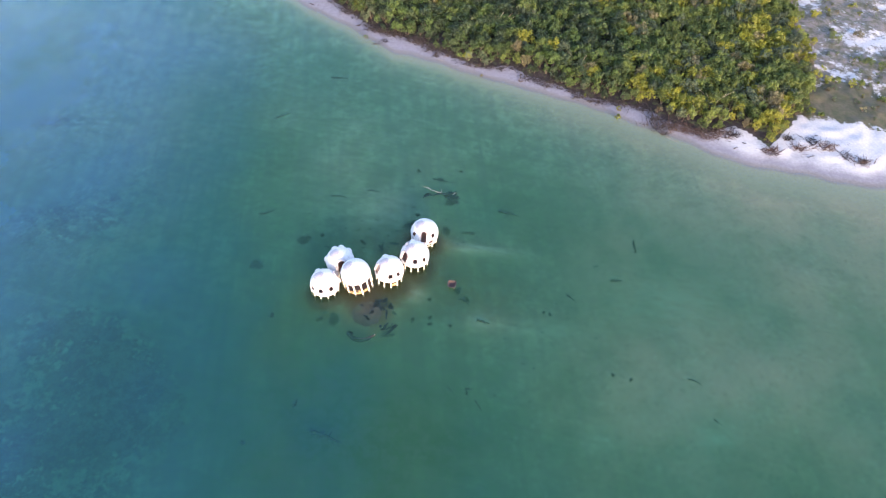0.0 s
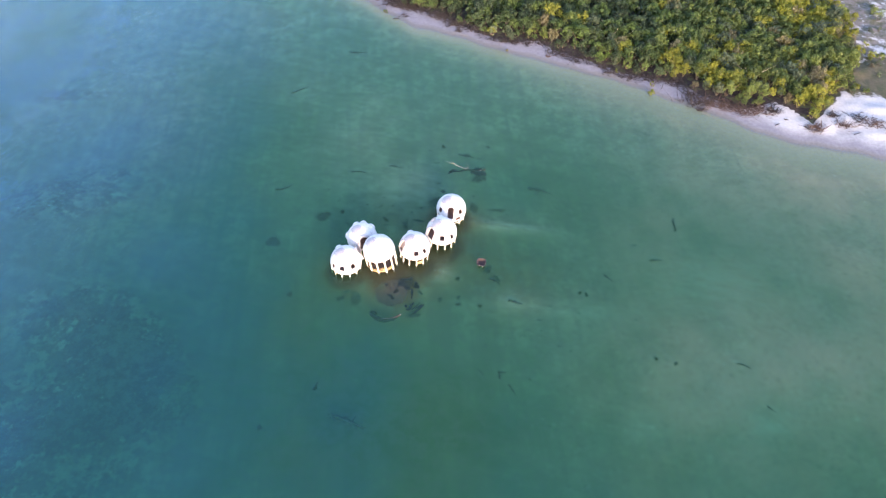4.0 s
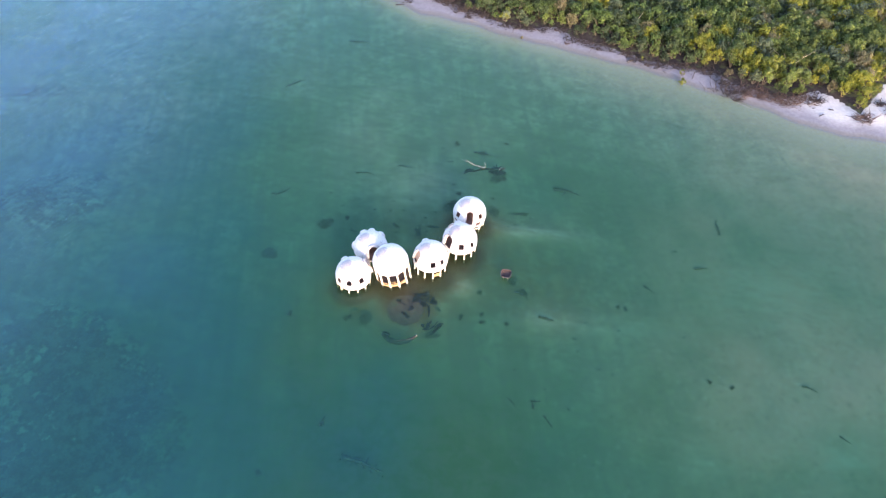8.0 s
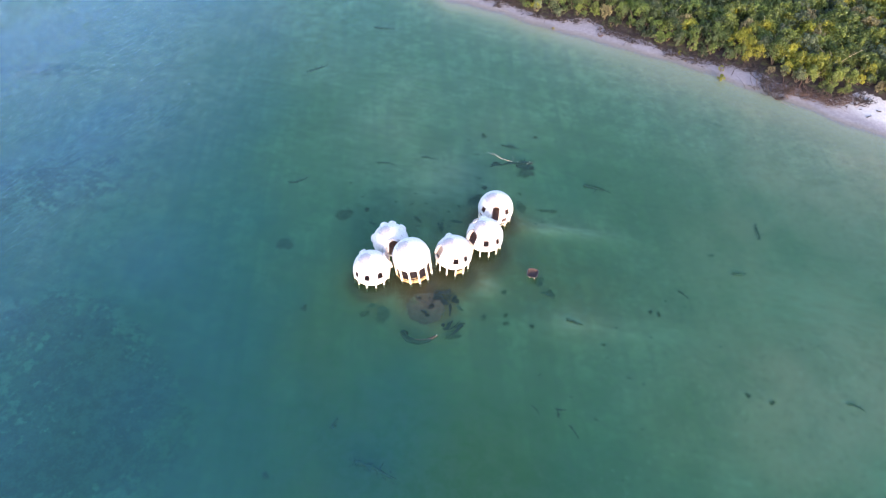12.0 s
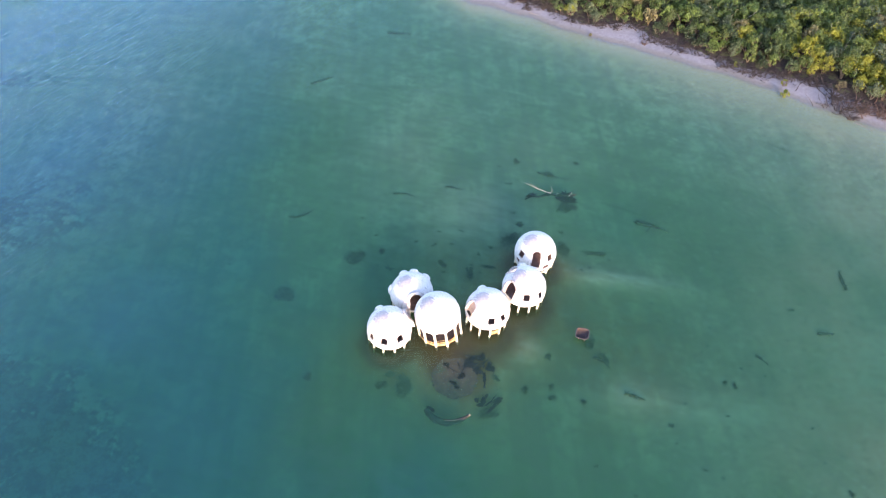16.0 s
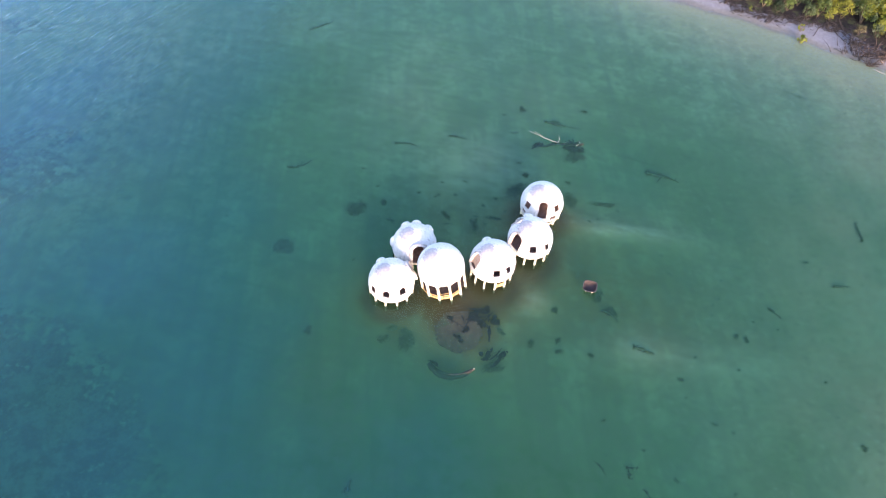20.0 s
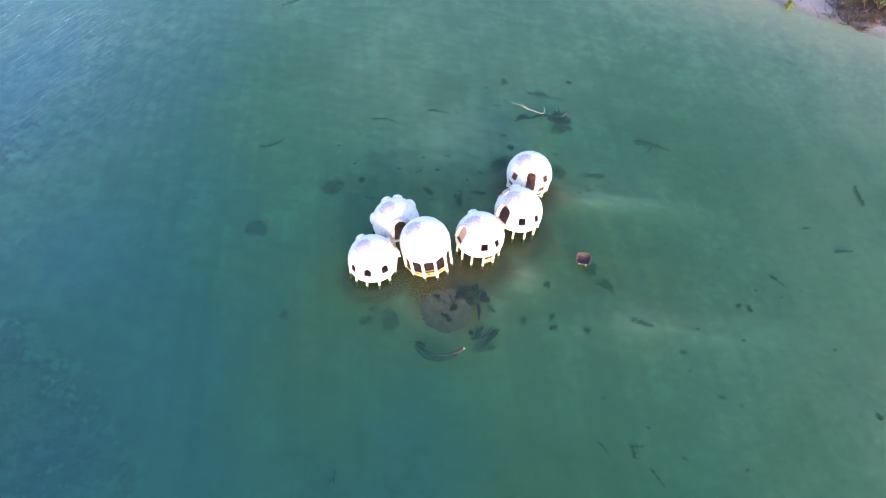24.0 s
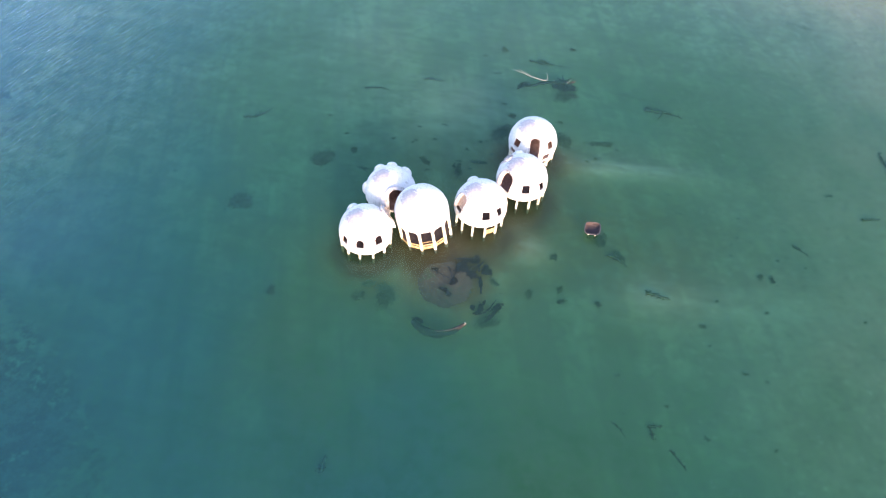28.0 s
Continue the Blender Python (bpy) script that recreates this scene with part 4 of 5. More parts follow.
weed_patch(-6.1, -7.4, 1.3, 2.3, 8, 94, "faint weed bed before a dome house", 0.14, FAINT, 1.0)
weed_patch(-8.6, -6.2, 1.0, 0.8, 0, 95, "faint weed bed before a dome house", 0.14, FAINT, 0.8)

def eased(points, radii, n=4):
    """A smooth curve through the points, with its radii."""
    pts, k = [Vector(p) for p in points], len(points)
    out, rad = [], []
    for i in range(k - 1):
        p0, p1, p2, p3 = pts[max(i - 1, 0)], pts[i], pts[i + 1], pts[min(i + 2, k - 1)]
        for j in range(n):
            f = j / n
            out.append(0.5 * (2 * p1 + (p2 - p0) * f + (2 * p0 - 5 * p1 + 4 * p2 - p3) * f * f + (3 * p1 - p0 - 3 * p2 + p3) * f**3))
            rad.append(radii[i] + (radii[i + 1] - radii[i]) * f)
    return out + [pts[-1]], rad + [radii[-1]]


# the curved log whose bleached tip stands out of the water
curved = empty("curved_log", pose(0, 0, 0), "curved waterlogged palm trunk with a bleached tip above water", "log")
cp = [(-2.0, -11.4, -0.66), (-1.3, -12.2, -0.64), (-0.1, -13.0, -0.64), (1.6, -13.3, -0.58), (3.3, -12.8, -0.42), (4.4, -12.2, 0.06), (4.95, -11.9, 0.32)]
part("trunk", mesh_of("trunk", *tube(*eased(cp, [0.34, 0.50, 0.54, 0.48, 0.38, 0.24, 0.17]), 10, 5, 0.14), LOGM, True), None, curved)
part("tip", mesh_of("tip", *tube(cp[5:], [0.17, 0.19], 8, 6), DEAD, True), None, curved, "sun-bleached end above the water")
part("ridge", mesh_of("ridge", *tube([(-0.6, -12.75, -0.1), (0.3, -13.08, -0.07), (1.2, -13.2, -0.05), (2.1, -13.15, -0.04), (3.3, -12.78, 0.0), (4.4, -12.25, 0.14)], [0.03, 0.05, 0.06, 0.06, 0.055, 0.07], 6, 7, 0.2), WORN, True), None, curved, "worn ridge along the trunk")

# the uprooted tree
snag = empty("driftwood_tree", pose(0, 0, 0), "uprooted dead tree with pale branches rising from the water", "dead tree")
tp, tr = [(12.2, 38.4, -0.85), (13.4, 39.2, -0.75), (15.0, 39.4, -0.62), (17.0, 40.2, -0.45), (19.3, 40.2, -0.35), (21.0, 40.1, -0.30)], [0.10, 0.17, 0.20, 0.24, 0.30, 0.36]
part("trunk", mesh_of("trunk", *tube(tp, tr, 8, 3), LOGM, True), None, snag)
pieces = []
rnd = random.Random(4)
for i in range(34):
    an = rnd.uniform(0, 6.28)
    pieces.append(tube(*crooked((20.6 + rnd.uniform(-.6, .6), 40.1 + rnd.uniform(-.4, .4), -0.35), (math.cos(an), math.sin(an), rnd.uniform(-0.3, 0.12)), rnd.uniform(0.8, 2.1), 0.20, 0.05, 5, 0.35, i), 5, i))
part("root_plate", mesh_of("root_plate", *joined(pieces), LOGM, True), None, snag, "dark tangled root plate")
for i, (way, r) in enumerate((([(17.3, 40.15, -0.05), (16.4, 40.2, 0.08), (15.3, 40.55, 0.16), (14.2, 40.7, 0.36), (13.3, 41.15, 0.5), (12.3, 41.25, 0.75), (11.2, 41.6, 0.9)], 0.062),
                              ([(14.5, 40.65, 0.3), (13.7, 41.3, 0.5), (12.9, 41.75, 0.58), (12.3, 41.95, 0.72)], 0.045), ([(17.2, 40.2, -0.1), (17.45, 40.45, 0.35), (17.35, 40.7, 0.8), (17.05, 40.9, 1.15)], 0.045),
                              ([(20.7, 39.8, -0.2), (21.0, 39.9, 0.12), (21.35, 40.15, 0.3), (21.3, 40.5, 0.5)], 0.05), ([(18.5, 40.0, -0.2), (18.6, 40.1, 0.1), (18.8, 40.1, 0.25)], 0.03))):
    part("branch", mesh_of("branch", *tube(*eased(way, [r * (1 - 0.7 * q / (len(way) - 1)) for q in range(len(way))]), 6, i), SILVER, True), None, snag, "sun-bleached bare branch")

for x, y, ln, turn, r, s, lab in ((37.1, 33.6, 6.5, -28, 0.32, 1, "long dark log with stubs lying on the sandy bottom"), (73.2, 26.5, 5.5, 75, 0.19, 2, "forked dark log lying on the pale bottom"),
                                  (-30.3, 26.2, 4.5, 5, 0.22, 3, "crossed thin sunken branches on the deep bottom"), (-36.3, 70.9, 5.0, 60, 0.30, 4, "curved sunken log far out over deep bottom"),
                                  (-21.2, 92.3, 5.5, -10, 0.22, 5, "thin dark log on the bottom near the far beach"), (-2.2, -40.2, 7.5, -12, 0.46, 6, "thick dark waterlogged trunk on deep bottom"),
                                  (28.4, -24.3, 2.0, 20, 0.14, 7, "short crooked sunken branch on pale sand"), (27.6, -25.3, 1.9, 95, 0.17, 22, "short dark sunken branch on pale sand"), (30.4, -28.7, 2.6, -55, 0.13, 8, "thin straight sunken stick"), (24.2, -25.1, 2.2, -30, 0.09, 9, "thin straight sunken stick"),
                                  (82.4, -16.7, 3.0, -15, 0.16, 10, "bent L-shaped branch on pale sand"), (85.8, -27.4, 2.0, -50, 0.12, 11, "thin sunken stick on pale sand"), (16.9, 46.0, 4.5, -8, 0.20, 12, "dark branch beside the uprooted tree"),
                                  (-2.2, 39.2, 3.2, 0, 0.18, 13, "dark sunken branch on the bottom"), (-11.9, 35.7, 4.2, 4, 0.16, 14, "thin dark sunken branch"), (31.2, -4.7, 3.4, -12, 0.24, 15, "dark sunken branch with twigs"),
                                  (53.6, 5.5, 2.4, -35, 0.18, 16, "short dark sunken branch"), (66.2, 12.4, 2.8, -5, 0.21, 17, "short crooked sunken log"), 
                                  (-10.5, -32.5, 2.0, 80, 0.28, 20, "short dark sunken stump"), (26.4, 1.2, 3.4, -20, 0.20, 21, "dark branch beside the broken tub")):
    sunken_log(x, y, ln, turn, r, s, lab, 2 if 0.17 < r < 0.5 else 0, SUNK)

weed_patch(20.4, 39.2, 1.8, 1.0, 10, 190, "dark weed round the roots of a drowned tree", 0.35, SLIME, 1.5, 0.25, 0.3)
weed_patch(21.6, 37.3, 1.5, 0.7, -15, 196, "brown weed beside the roots of a drowned tree", 0.2, SILTY, 0.7)
weed_patch(13.4, 39.2, 1.3, 0.5, 20, 193, "dark weed along a drowned trunk", 0.25, SLIME, 1.3, 0.2, 0.3)
weed_patch(16.2, 39.9, 1.2, 0.4, 10, 194, "dark weed along a drowned trunk", 0.25, SLIME, 1.0, 0.2, 0.3)
weed_patch(16.8, 46.1, 0.9, 0.7, 0, 195, "bushy dark weed on a sunken branch", 0.25, WEED, 1.4)
rnd = random.Random(88)
for i in range(18):
    weed_patch(rnd.gauss(3, 8), rnd.gauss(22.5, 3.2), rnd.uniform(0.2, 0.6), rnd.uniform(0.12, 0.3), rnd.uniform(-20, 20), 820 + i, "small faint weed scrap behind the dome houses", 0.12, FAINT, 0.4)
for x, y, sx, sy, turn, k in ((30, 38.8, 8.0, 0.7, -12, 1), (66, 64.4, 5.5, 0.7, -21, 2), (9.9, 49.2, 1.3, 0.35, -15, 3), (6.5, 47.1, 0.5, 0.3, 0, 4), (8.9, 42.2, 0.9, 0.25, 5, 5), (10.0, 33.8, 0.5, 0.3, 0, 6), (20.2, 45.5, 1.6, 0.2, -5, 7), (36, 35.6, 2.0, 0.25, -20, 8)):
    weed_patch(x, y, sx, sy, turn, 840 + k, "faint dark line of weed trailing over the sand", 0.1, FAINT, 0.1 if k < 3 else 0.5)
weed_patch(25.4, 25.4, 2.6, 0.7, 2, 192, "dark weed drift on the bottom behind the houses", 0.2, WEED, 0.5)
for i, (x, y, r) in enumerate(((45.5, 11.0, 0.3), (35.7, 15.0, 0.6), (61.0, 17.3, 0.8), (49.7, 3.2, 0.5), (44.5, 7.0, 0.25), (43.4, 5.7, 0.2), (43.0, 3.5, 0.25), (53.4, 2.2, 0.25), (45.9, -6.3, 0.4), (39.3, -4.9, 0.4), (36.7, 11.2, 0.4), (41.1, -16.2, 0.5), (36.7, -9.3, 0.9), (24.5, -17.8, 0.5), (42.5, -26.5, 0.4), (34.4, -25.8, 0.7), (30.0, -21.7, 0.4), (37.1, -12.3, 0.3), (59.3, -6.6, 0.3), (34.8, 34.9, 0.8), (28.4, 24.3, 0.4), (19.2, 30.1, 0.8), (-19.0, 27.8, 0.5), (-15.6, 23.7, 0.5), (-17.0, 6.3, 0.3), (-11.9, 15.9, 1.2))):
    weed_patch(x, y, r * 0.9, r * 0.45, 150 + 17 * (i % 5), 160 + i, "small faint weed scrap on the sandy bottom", 0.12, FAINT, 0.4)

for i, (x, y, sx, sy) in enumerate(((-28.6, 7.3, 2.1, 1.7), (-18.2, 17.6, 2.2, 1.8), (-13.9, 19.9, 0.8, 0.6), (10.0, 49.3, 0.9, 0.6), (22.4, 50.7, 0.8, 0.5), (11.3, 30.8, 0.8, 0.7), (9.6, 26.2, 2.2, 1.6), (19.8, 25.0, 2.0, 1.2),
                                   (47.9, -0.5, 0.7, 0.5), (22.9, -7.0, 0.7, 0.5), (17.8, -6.9, 0.9, 0.4), (17.6, -5.0, 0.6, 0.4), (24.2, 4.9, 1.5, 0.9), (26.6, 1.8, 1.3, 0.6), (-6.1, -8.0, 1.1, 1.9), (7.4, -11.2, 1.9, 0.9), (62.7, -17.0, 0.5, 0.5),
                                   (66.9, -18.0, 0.5, 0.5), (-19.6, -43.4, 0.8, 0.6), (-21.3, -8.6, 0.7, 0.8), (46.3, -0.1, 0.6, 0.5), (20.6, 37.4, 2.0, 1.2), (2.5, 17.0, 1.6, 0.7), (-2.5, 18.5, 1.2, 0.6),
                                   (6.0, 19.0, 1.4, 0.6), (-9.5, -8.5, 1.0, 0.8), (13.5, -6.0, 0.8, 0.5), (17.0, 0.8, 0.7, 0.6), (8.5, -4.5, 0.8, 0.4))):
    weed_patch(x, y, sx, sy, 37 * i, 200 + i, "dark seaweed clump on the sandy bottom", 0.2, WEED, 0.7 if sx < 1 else 1.3 if x < -15 else 1.0)


# ---- woods and shrubs ----
def crown_data(seed, width, tall, base, clumps, leaves, size):
    """Leaf quads on the outside of many overlapping clumps that build an uneven crown. Returns vertices, four for each leaf."""
    rs = np.random.RandomState(seed)
    out = []
    for c in range(clumps):
        an, up = rs.uniform(0, 2 * np.pi), rs.uniform(0, 1) ** 0.8
        rad = width / 2 * np.sqrt(max(0.05, 1 - (up * 0.92) ** 2)) * rs.uniform(0.35, 1.08)
        ctr = np.array([rad * np.cos(an), rad * np.sin(an), base + (tall - base) * (0.12 + 0.80 * up)])
        cr = rs.uniform(0.085, 0.17) * width
        d = rs.normal(size=(leaves, 3))
        d[:, 2] = np.abs(d[:, 2]) * 1.1 - 0.35
        d /= np.linalg.norm(d, axis=1)[:, None]
        pos = ctr + d * cr * rs.uniform(0.7, 1.12, (leaves, 1)) * (1.0, 1.0, 1.45)
        n = d + rs.normal(scale=0.38, size=(leaves, 3))
        n /= np.linalg.norm(n, axis=1)[:, None]
        a = np.cross(n, rs.normal(size=(leaves, 3)))
        a /= np.linalg.norm(a, axis=1)[:, None]
        b = np.cross(n, a)
        s = size * rs.uniform(0.6, 1.25, (leaves, 1))
        out.append(np.stack([pos - a * s, pos - b * s * 0.55 + n * s * 0.12, pos + a * s, pos + b * s * 0.55 + n * s * 0.12], 1))
    return np.concatenate(out).reshape(-1, 3)


def quads_mesh(name, co, mat):
    n = len(co) // 4
    me = bpy.data.meshes.new(name)
    me.vertices.add(len(co))
    me.vertices.foreach_set("co", co.astype(np.float32).ravel())
    me.loops.add(len(co))
    me.loops.foreach_set("vertex_index", np.arange(len(co), dtype=np.int32))
    me.polygons.add(n)
    me.polygons.foreach_set("loop_start", np.arange(0, len(co), 4, dtype=np.int32))
    me.materials.append(mat)
    me.update(calc_edges=True)
    return me


def trunk_data(tall, width, seed):
    """A few stems from one foot that lean apart into the crown."""
    rnd = random.Random(seed)
    pieces = []
    for i in range(4):
        an = rnd.uniform(0, 6.28)
        way = (math.cos(an) * 0.45, math.sin(an) * 0.45, 1)
        pieces.append(tube(*crooked((0, 0, -0.3), way, tall * 0.85, 0.13, 0.035, 5, 0.2, seed * 5 + i), 5, i))
    for i in range(3):
        an = rnd.uniform(0, 6.28)
        pieces.append(tube(*crooked((math.cos(an) * width * 0.12, math.sin(an) * width * 0.12, tall * 0.35), (math.cos(an), math.sin(an), 0.7), width * 0.4, 0.06, 0.02, 4, 0.25, seed * 9 + i), 4, i))
    return joined(pieces)


KINDS = []
for s in range(9):
    w, t = (4.0, 4.6) if s < 5 else (5.2, 5.9)
    KINDS.append((w, t, crown_data(300 + s, w, t, 0.5 if s < 5 else 1.0, 30, 44 if s < 5 else 48, 0.185), mesh_of("trunk", *trunk_data(t, w, 40 + s), BARK, True)))
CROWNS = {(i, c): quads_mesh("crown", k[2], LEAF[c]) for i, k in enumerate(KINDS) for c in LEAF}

MIDWOOD = [crown_data(360 + s, 4.9, 5.4, 0.9, 26, 30, 0.23) for s in range(6)]
INLAND = [crown_data(350 + s, 5.0, 5.6, 0.8, 26, 15, 0.34) for s in range(4)]

WORDS = {"deep": "dense dark green coastal tree with a rounded leafy crown", "olive": "olive green coastal tree with a clumpy crown", "gold": "sunlit yellow-green coastal tree with a clumpy crown",
         "dark": "dark coastal tree with a dense crown, shade put into its leaves", "grey": "grey-green coastal tree with a loose crown", "dry": "half-dry brownish coastal tree with thin leaves"}
spots = []
rnd = random.Random(21)
gx = -62.0
while gx < 160:
    gy = 60.0
    while gy < 212:
        x, y = gx + rnd.uniform(-1.5, 1.5), gy + rnd.uniform(-1.5, 1.5)
        depth = (y - float(veg_y(x)))
        east = float(np.interp(y, EAST_Y, EAST_X)) - x
        if depth > 0.4 and east > -3.0 + 9.0 * float(soft_noise(np.array([x]), np.array([y]), 6.5, 41)[0]) * (x > 112) and rnd.random() < 0.93:
            spots.append((min(depth * 0.93, east), x, y))
        gy += 2.75
    gx += 2.75
spots.sort()
near, far = spots[:290], spots[290:]


def choose(x, y, d):
    """The kind of leaf by the stretch of wood: more yellow at the sunny eastern end and in patches, shade-darkened in
    the west.
    """
    sunny = 0.03 + 0.27 * min(1, max(0, (x - 64) / 30)) + 0.25 * (float(soft_noise(np.array([x]), np.array([y]), 9.0, 31)[0]) - 0.45)
    if x > 115 and y < 84:
        return "gold" if rnd.random() < 0.7 else "olive"
    if math.hypot(x - 122.5, (y - 91) * 0.6) < 4.2 and rnd.random() < 0.75:
        return "dry"
    if math.hypot(x - 81, y - 94) < 3.2 or math.hypot(x - 92.5, y - 88) < 3.2:
        return "gold"
    if 70 < x < 100 and d < 9:
        sunny += 0.12
    r = 0.45 * rnd.random() + 0.55 * min(1, max(0, 2.2 * float(soft_noise(np.array([x]), np.array([y]), 8.0, 33)[0]) - 0.6))
    if r < sunny:
        return "gold"
    if r < sunny + (0.05 if x > 60 else 0.02):
        return "dry"
    if r < sunny + 0.16:
        return "grey"
    if r < sunny + (0.72 if x > 92 else 0.46 if x > 72 else 0.30):
        return "olive"
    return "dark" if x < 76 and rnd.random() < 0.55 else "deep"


for d, x, y in near:
    i = rnd.randrange(9) if d > 4 else rnd.randrange(5)
    c = choose(x, y, d)
    s = rnd.uniform(0.7, 1.2) * (0.62 + 0.38 * min(1, max(0, d) / 7))
    tree = empty("coastal_tree", pose(x, y, at_ground(x, y), rnd.uniform(-4, 4), rnd.uniform(-4, 4), rnd.uniform(0, 360)), WORDS[c], "tree", "trees at the edge of the coastal wood")
    tree.scale = (s, s, s * rnd.uniform(0.85, 1.3))
    part("crown", CROWNS[i, c], None, tree)
    part("trunk", KINDS[i][3], None, tree)

leaf_of = [choose(x, y, d) for d, x, y in far]
for c in LEAF:
    chunks = []
    rs = random.Random(5)
    for (d, x, y), kind_of_leaf in zip(far, leaf_of):
        if kind_of_leaf != c:
            continue
        k = KINDS[rs.randrange(9)]
        crown = INLAND[rs.randrange(4)] if y > 148 + 0.165 * x else k[2] if d < 14 else MIDWOOD[rs.randrange(6)]
        a, s = rs.uniform(0, 6.28), rs.uniform(0.8, 1.3)
        m = np.array([[math.cos(a), -math.sin(a), 0], [math.sin(a), math.cos(a), 0], [0, 0, 1]]) * s
        chunks.append(crown @ m.T + (x, y, at_ground(x, y)))
    if chunks:
        tagged(new("far_woods", quads_mesh("far_woods", np.concatenate(chunks), LEAF[c])), "unbroken canopy of the coastal wood, %s leaves" % {"deep": "dark green", "olive": "olive", "gold": "yellow-green", "grey": "grey-green", "dark": "shade-darkened green", "dry": "brown"}[c], "woods", kind="stuff")


def shrub(x, y, w, t, c, seed, label, clumps=7, leaves=40, name="shrub", size=0.16):
    sh = empty(name, pose(x, y, at_ground(x, y) - 0.03, 0, 0, seed * 40), label, "shrub", "shrubs on the open sand")
    part("foliage", quads_mesh("foliage", crown_data(700 + seed, w, t, 0.05, clumps, leaves, size), LEAF[c]), None, sh)
    part("stem", mesh_of("stem", *trunk_data(t * 0.8, w, 900 + seed), BARK, True), None, sh)
    return sh


shrub(72.7, 82.4, 2.5, 1.7, "gold", 1, "small yellow-green shrub standing at the waterline", 12)
shrub(73.2, 86.6, 1.3, 1.8, "gold", 2, "slender yellow-green shrub on the beach")
shrub(62.4, 92.2, 1.2, 1.6, "gold", 3, "small yellow-green shrub at the wood's edge")
shrub(-20.3, 134.3, 4.5, 5.0, "gold", 6, "bright yellow tree-like bush at the far end of the beach", 22, 40, size=0.2)
shrub(-15.8, 117.8, 1.6, 1.2, "olive", 4, "small thin shrub on the beach")
shrub(27.0, 99.8, 1.0, 0.8, "dry", 5, "low dry shrub at the waterline")
for i, (x, y, w, t, c) in enumerate(((145.2, 113.3, 4.5, 3.4, "gold"), (141.0, 109.3, 4.0, 3.2, "gold"), (149.0, 111.5, 3.6, 2.8, "gold"), (153.0, 112.6, 2.6, 2.0, "olive"), (157.3, 110.2, 2.8, 2.8, "gold"), (161.5, 111.8, 2.6, 1.6, "olive"),
                                     (167.7, 126.5, 6.5, 1.6, "olive"), (172.5, 124.6, 5.5, 1.5, "olive"), (161.2, 142.2, 5.5, 1.5, "olive"), (157.0, 157.0, 4.5, 2.4, "gold"), (170.0, 144.7, 4.5, 1.3, "dry"),
                                     (141.7, 91.7, 2.2, 1.3, "olive"), (139.0, 93.5, 2.6, 1.7, "gold"), (166.0, 103.5, 3.2, 1.4, "olive"))):
    shrub(x, y, w, t, c, 40 + i, {"gold": "tall yellow-green bush at the edge of the open sand", "olive": "low green bush among sparse turf", "dry": "low dry beige bush on pale sand"}[c], 16, 40, size=0.2)
rnd = random.Random(77)
count = 0
while count < 70:
    x, y = rnd.uniform(129, 200), rnd.uniform(84, 185)
    if float(np.interp(y, EAST_Y, EAST_X)) + 1 > x or float(soft_noise(np.array([x]), np.array([y]), 13, 9)[0]) < 0.42:
        continue
    count += 1
    c = rnd.choice(("grey", "olive", "dry", "grey", "gold"))
    shrub(x, y, rnd.uniform(1.2, 3.0), rnd.uniform(0.7, 1.6), c, 100 + count, {"grey": "low grey-green shrub on sandy ground", "olive": "low olive green shrub on sandy ground", "dry": "low dry brown shrub on sandy ground", "gold": "low yellow-green shrub on sandy ground"}[c], 6, 34)


# ---- driftwood and brush on the beach ----
def brush(x, y, w, t, n, seed, label, mat=TWIG, lean=(0, 0), name="dead_brush", rise=(0.08, 0.8)):
    """A tangle of bare crooked branches."""
    r = random.Random(seed)
    pieces, main = [], []
    for i in range(n):
        an = r.uniform(0, 6.28)
        a = (r.gauss(0, w) * 0.32, r.gauss(0, w) * 0.2, 0.0)
        way = (math.cos(an) + lean[0], 0.7 * math.sin(an) + lean[1], r.uniform(*rise))
        big = i < 9
        limb = tube(*crooked(a, way, (r.uniform(0.8, 1.1) if big else r.uniform(0.4, 0.9)) * t * 1.4, r.uniform(0.11, 0.18) if big else r.uniform(0.05, 0.10), 0.02, 5, 0.3, seed * 31 + i), 4, i)
        (main if big else pieces).append(limb)
    th = empty(name, pose(x, y, at_ground(x, y) - 0.05), label, "dead shrub", "dead wood on the beach")
    for v, f in main:
        part("branch", mesh_of("branch", v, f, mat, True), None, th)
    if pieces:
        tagged(part("brushwood", mesh_of("brushwood", *joined(pieces), mat, True), None, th), kind="stuff")
    return th


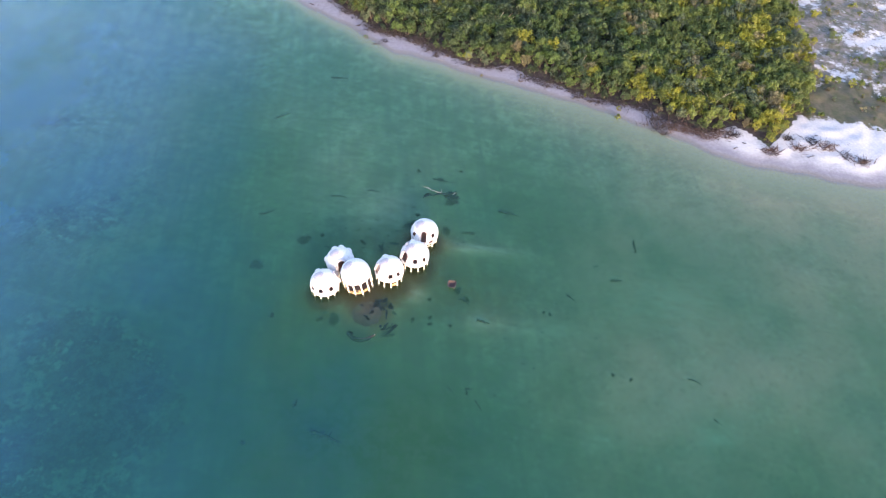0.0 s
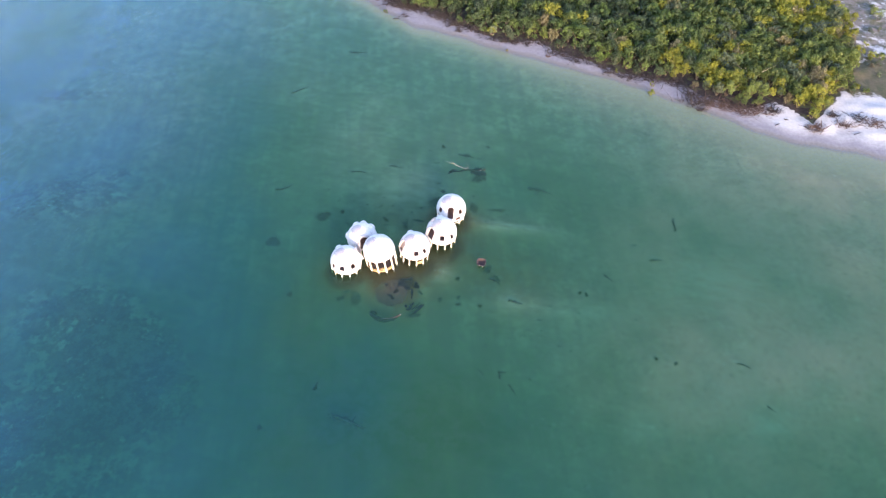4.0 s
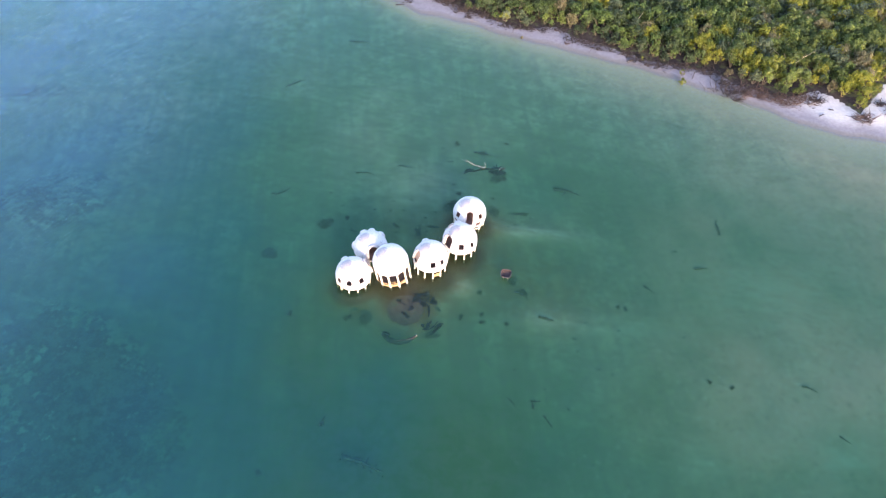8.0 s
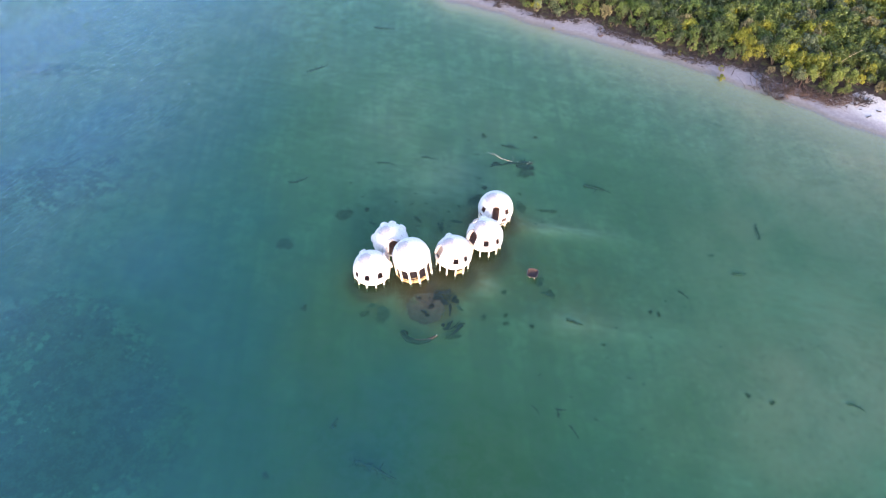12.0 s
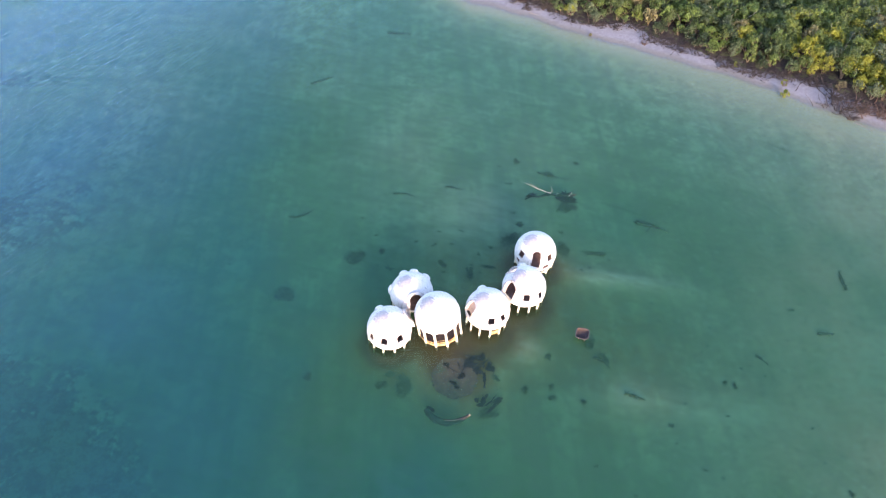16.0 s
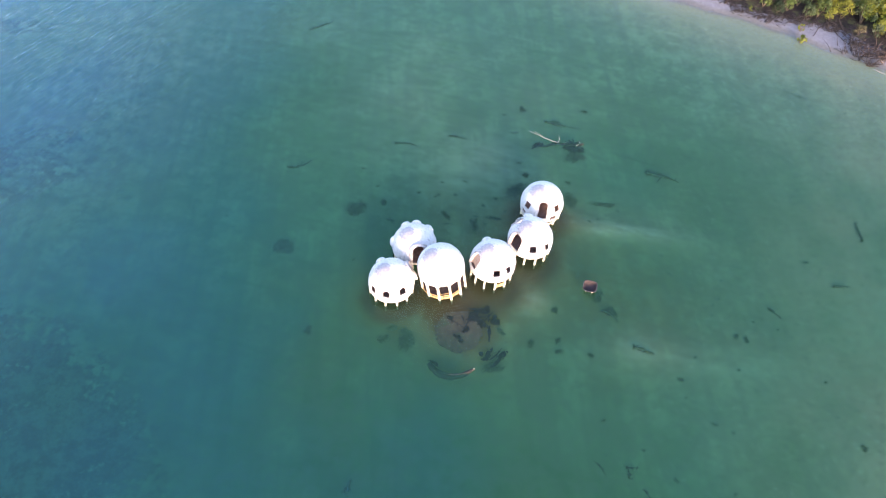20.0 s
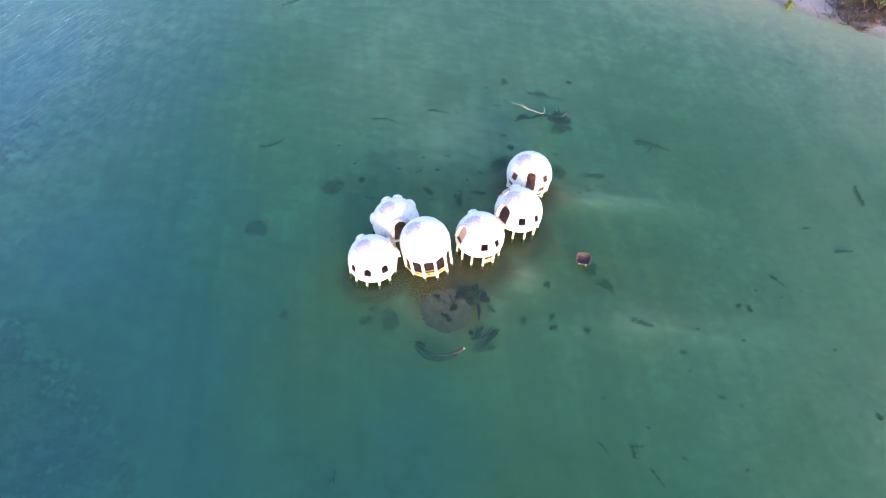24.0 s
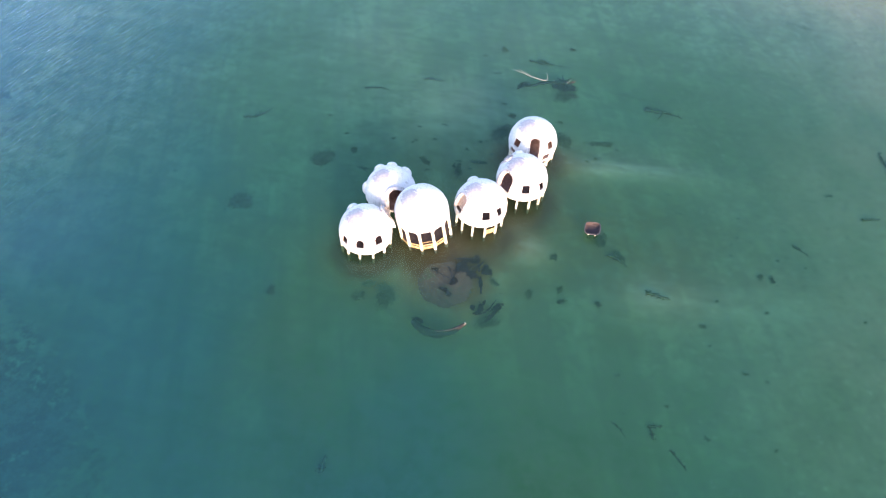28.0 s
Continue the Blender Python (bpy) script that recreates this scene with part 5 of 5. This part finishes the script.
for i, (x, y, w, t, n, mat, lab) in enumerate(((85.3, 80.2, 6.3, 3.5, 90, WRACK, "dark tangle of dead branches fallen on the beach"), (84.4, 83.4, 3.0, 2.6, 34, WRACK, "dark dead tree top leaning over the sand"),
                                             (87.2, 76.6, 1.6, 1.8, 22, WRACK, "dark upright dead stump with branches at the water"), (91.5, 80.2, 7.0, 2.3, 135, TWIG, "reddish brown dead brush under the trees"),
                                             (96.5, 78.6, 7.0, 2.3, 135, TWIG, "reddish brown dead brush under the trees"), (101, 76.4, 5.6, 2.2, 105, TWIG, "reddish brown dead brush under the trees"),
                                             (105.8, 77.8, 5.0, 2.4, 90, TWIG, "brown dead brush on white sand"), (109.6, 77.6, 3.6, 2.2, 69, WRACK, "dark dead brush on white sand"),
                                             (120.6, 71, 4.5, 2.4, 105, TWIG, "rusty brown brush at the foot of a tree"), (130, 74, 4.8, 1.9, 90, TWIG, "brown dead brush on white sand"),
                                             (139, 75.2, 5.9, 2.0, 105, TWIG, "brown dead brush on white sand"), (149, 69, 4.8, 2.4, 90, TWIG, "brown dead brush on white sand"),
                                             (127.5, 78, 3.4, 1.9, 60, WRACK, "dark dead brush beside the trees"), (135.4, 77.4, 4.6, 1.6, 70, WRACK, "dark dead brush on white sand"), (144.6, 71.8, 4.6, 1.7, 70, WRACK, "dark dead brush on white sand"), (-8, 121.2, 6.5, 2.8, 90, WRACK, "dark tangle of dead branches at the wood's edge"), (4.4, 116.2, 5.5, 2.6, 80, WRACK, "dark tangle of dead branches at the wood's edge"), (9.2, 112.6, 5.9, 2.7, 75, WRACK, "dark tangle of dead branches on the beach"),
                                             (10.2, 109.3, 1.8, 1.4, 24, WRACK, "grey dead branches on the sand"), (15.7, 111.0, 2.4, 1.8, 30, WRACK, "dark dead branches under the trees"),
                                             (28.8, 104.6, 3.2, 1.2, 40, WRACK, "dark dead brush at the wood's edge"), (-8.8, 116.2, 3.0, 1.2, 26, WRACK, "dark dead branches on the beach"),
                                             (40.5, 98.6, 1.2, 0.8, 16, TWIG, "small dry brush on the sand"), (44, 100.2, 6.3, 1.6, 90, WRACK, "dark brush along the wood's edge"),
                                             (49, 97.8, 5.6, 1.6, 75, WRACK, "dark brush along the wood's edge"), (60, 92.6, 5.6, 1.6, 75, WRACK, "dark brush along the wood's edge"),
                                             (67, 90.2, 5.6, 1.6, 75, WRACK, "dark brush along the wood's edge"), (74, 89.6, 5.6, 1.6, 75, WRACK, "dark brush along the wood's edge"),
                                             (80, 88.4, 5.6, 1.8, 75, WRACK, "dark brush along the wood's edge"), (-4, 120, 5.6, 1.9, 75, WRACK, "dark brush along the wood's edge"),
                                             (3, 117.2, 5.6, 1.9, 75, WRACK, "dark brush along the wood's edge"), (-14, 123.2, 5.6, 1.9, 75, WRACK, "dark brush along the wood's edge"),
                                             (-24.5, 133, 5.6, 1.9, 75, WRACK, "dark brush along the wood's edge"))):
    brush(x, y, w, t, n, 400 + i, lab, mat, rise=(0.25, 1.2) if "tangle" in lab or "tree top" in lab or "stump" in lab else (0.08, 0.8))

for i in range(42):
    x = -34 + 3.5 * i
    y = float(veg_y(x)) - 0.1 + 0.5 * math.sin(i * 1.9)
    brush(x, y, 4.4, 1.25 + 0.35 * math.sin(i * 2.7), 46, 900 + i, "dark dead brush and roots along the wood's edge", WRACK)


def beach_log(x, y, length, turn, r, mat, seed, label):
    lg = empty("driftwood_log", pose(x, y, at_ground(x, y) + r * 0.5, 0, 0, turn), label, "driftwood", "driftwood on the beach")
    pts, rad = crooked((-length / 2, 0, 0), (1, 0, 0), length, r, r * 0.55, 7, 0.10, seed)
    part("trunk", mesh_of("trunk", *tube(pts, rad, 7, seed), mat, True), None, lg)
    part("stub", mesh_of("stub", *tube(*crooked(pts[5], (0.5, 0.8, 0.5), length * 0.22, r * 0.5, r * 0.2, 4, 0.2, seed + 1), 5, seed), mat, True), None, lg)


for i, (x, y, ln, turn, r, mat, lab) in enumerate(((54.0, 95.6, 2.2, 15, 0.09, WRACK, "thin dark driftwood stick on the beach"), (89.6, 74.0, 4.8, -33, 0.13, POLE, "pale driftwood pole at the waterline"),
                                                 (-10.2, 114.6, 5.0, 12, 0.20, WRACK, "dark driftwood trunk on the beach"), (-38.0, 136.5, 4.5, -25, 0.22, WRACK, "dark driftwood trunk on the far beach"),
                                                 (109.4, 71.6, 1.8, 35, 0.14, WRACK, "short dark driftwood piece on white sand"), (112.5, 74.0, 1.3, -15, 0.2, WRACK, "dark chunk of driftwood on white sand"),
                                                 (12.5, 107.4, 3.2, -20, 0.10, POLE, "thin pale driftwood stick"), (126.0, 81.5, 1.4, 40, 0.14, WRACK, "dark chunk of driftwood on white sand"), (131.5, 79.8, 1.8, -50, 0.10, WRACK, "thin dark driftwood stick on the sand"), (137.2, 80.6, 1.2, 15, 0.13, WRACK, "dark chunk of driftwood on white sand"), (143.0, 76.4, 1.6, -30, 0.10, WRACK, "thin dark driftwood stick on the sand"), (104.6, 75.4, 1.2, 60, 0.10, WRACK, "thin dark driftwood stick on the sand"), (108.0, 74.4, 0.9, 10, 0.12, WRACK, "dark chunk of driftwood on white sand"), (133.0, 70.5, 2.6, 30, 0.10, WRACK, "thin dark driftwood stick on the sand"))):
    beach_log(x, y, ln, turn, r, mat, 500 + i, lab)
post = empty("wooden_stake", pose(76.0, 85.0, at_ground(76.0, 85.0), 4, 3, 0), "thin grey stake standing in the beach sand", "stake")
part("shaft", mesh_of("shaft", *tube([(0, 0, -0.4), (0.03, 0, 1.1), (0.0, 0.05, 2.3)], [0.09, 0.08, 0.06], 7, 2), WRACK, True), None, post)
# bare limbs that stand out of the canopy
for i, (x, y) in enumerate(((33.2, 131.0), (30.5, 129.5), (105.0, 92.0), (88.0, 98.0), (62.0, 108.0))):
    brush(x, y, 2.0, 6.2, 9, 600 + i, "bleached bare dead tree standing in the wood", DEAD, name="dead_tree", rise=(0.5, 1.4))
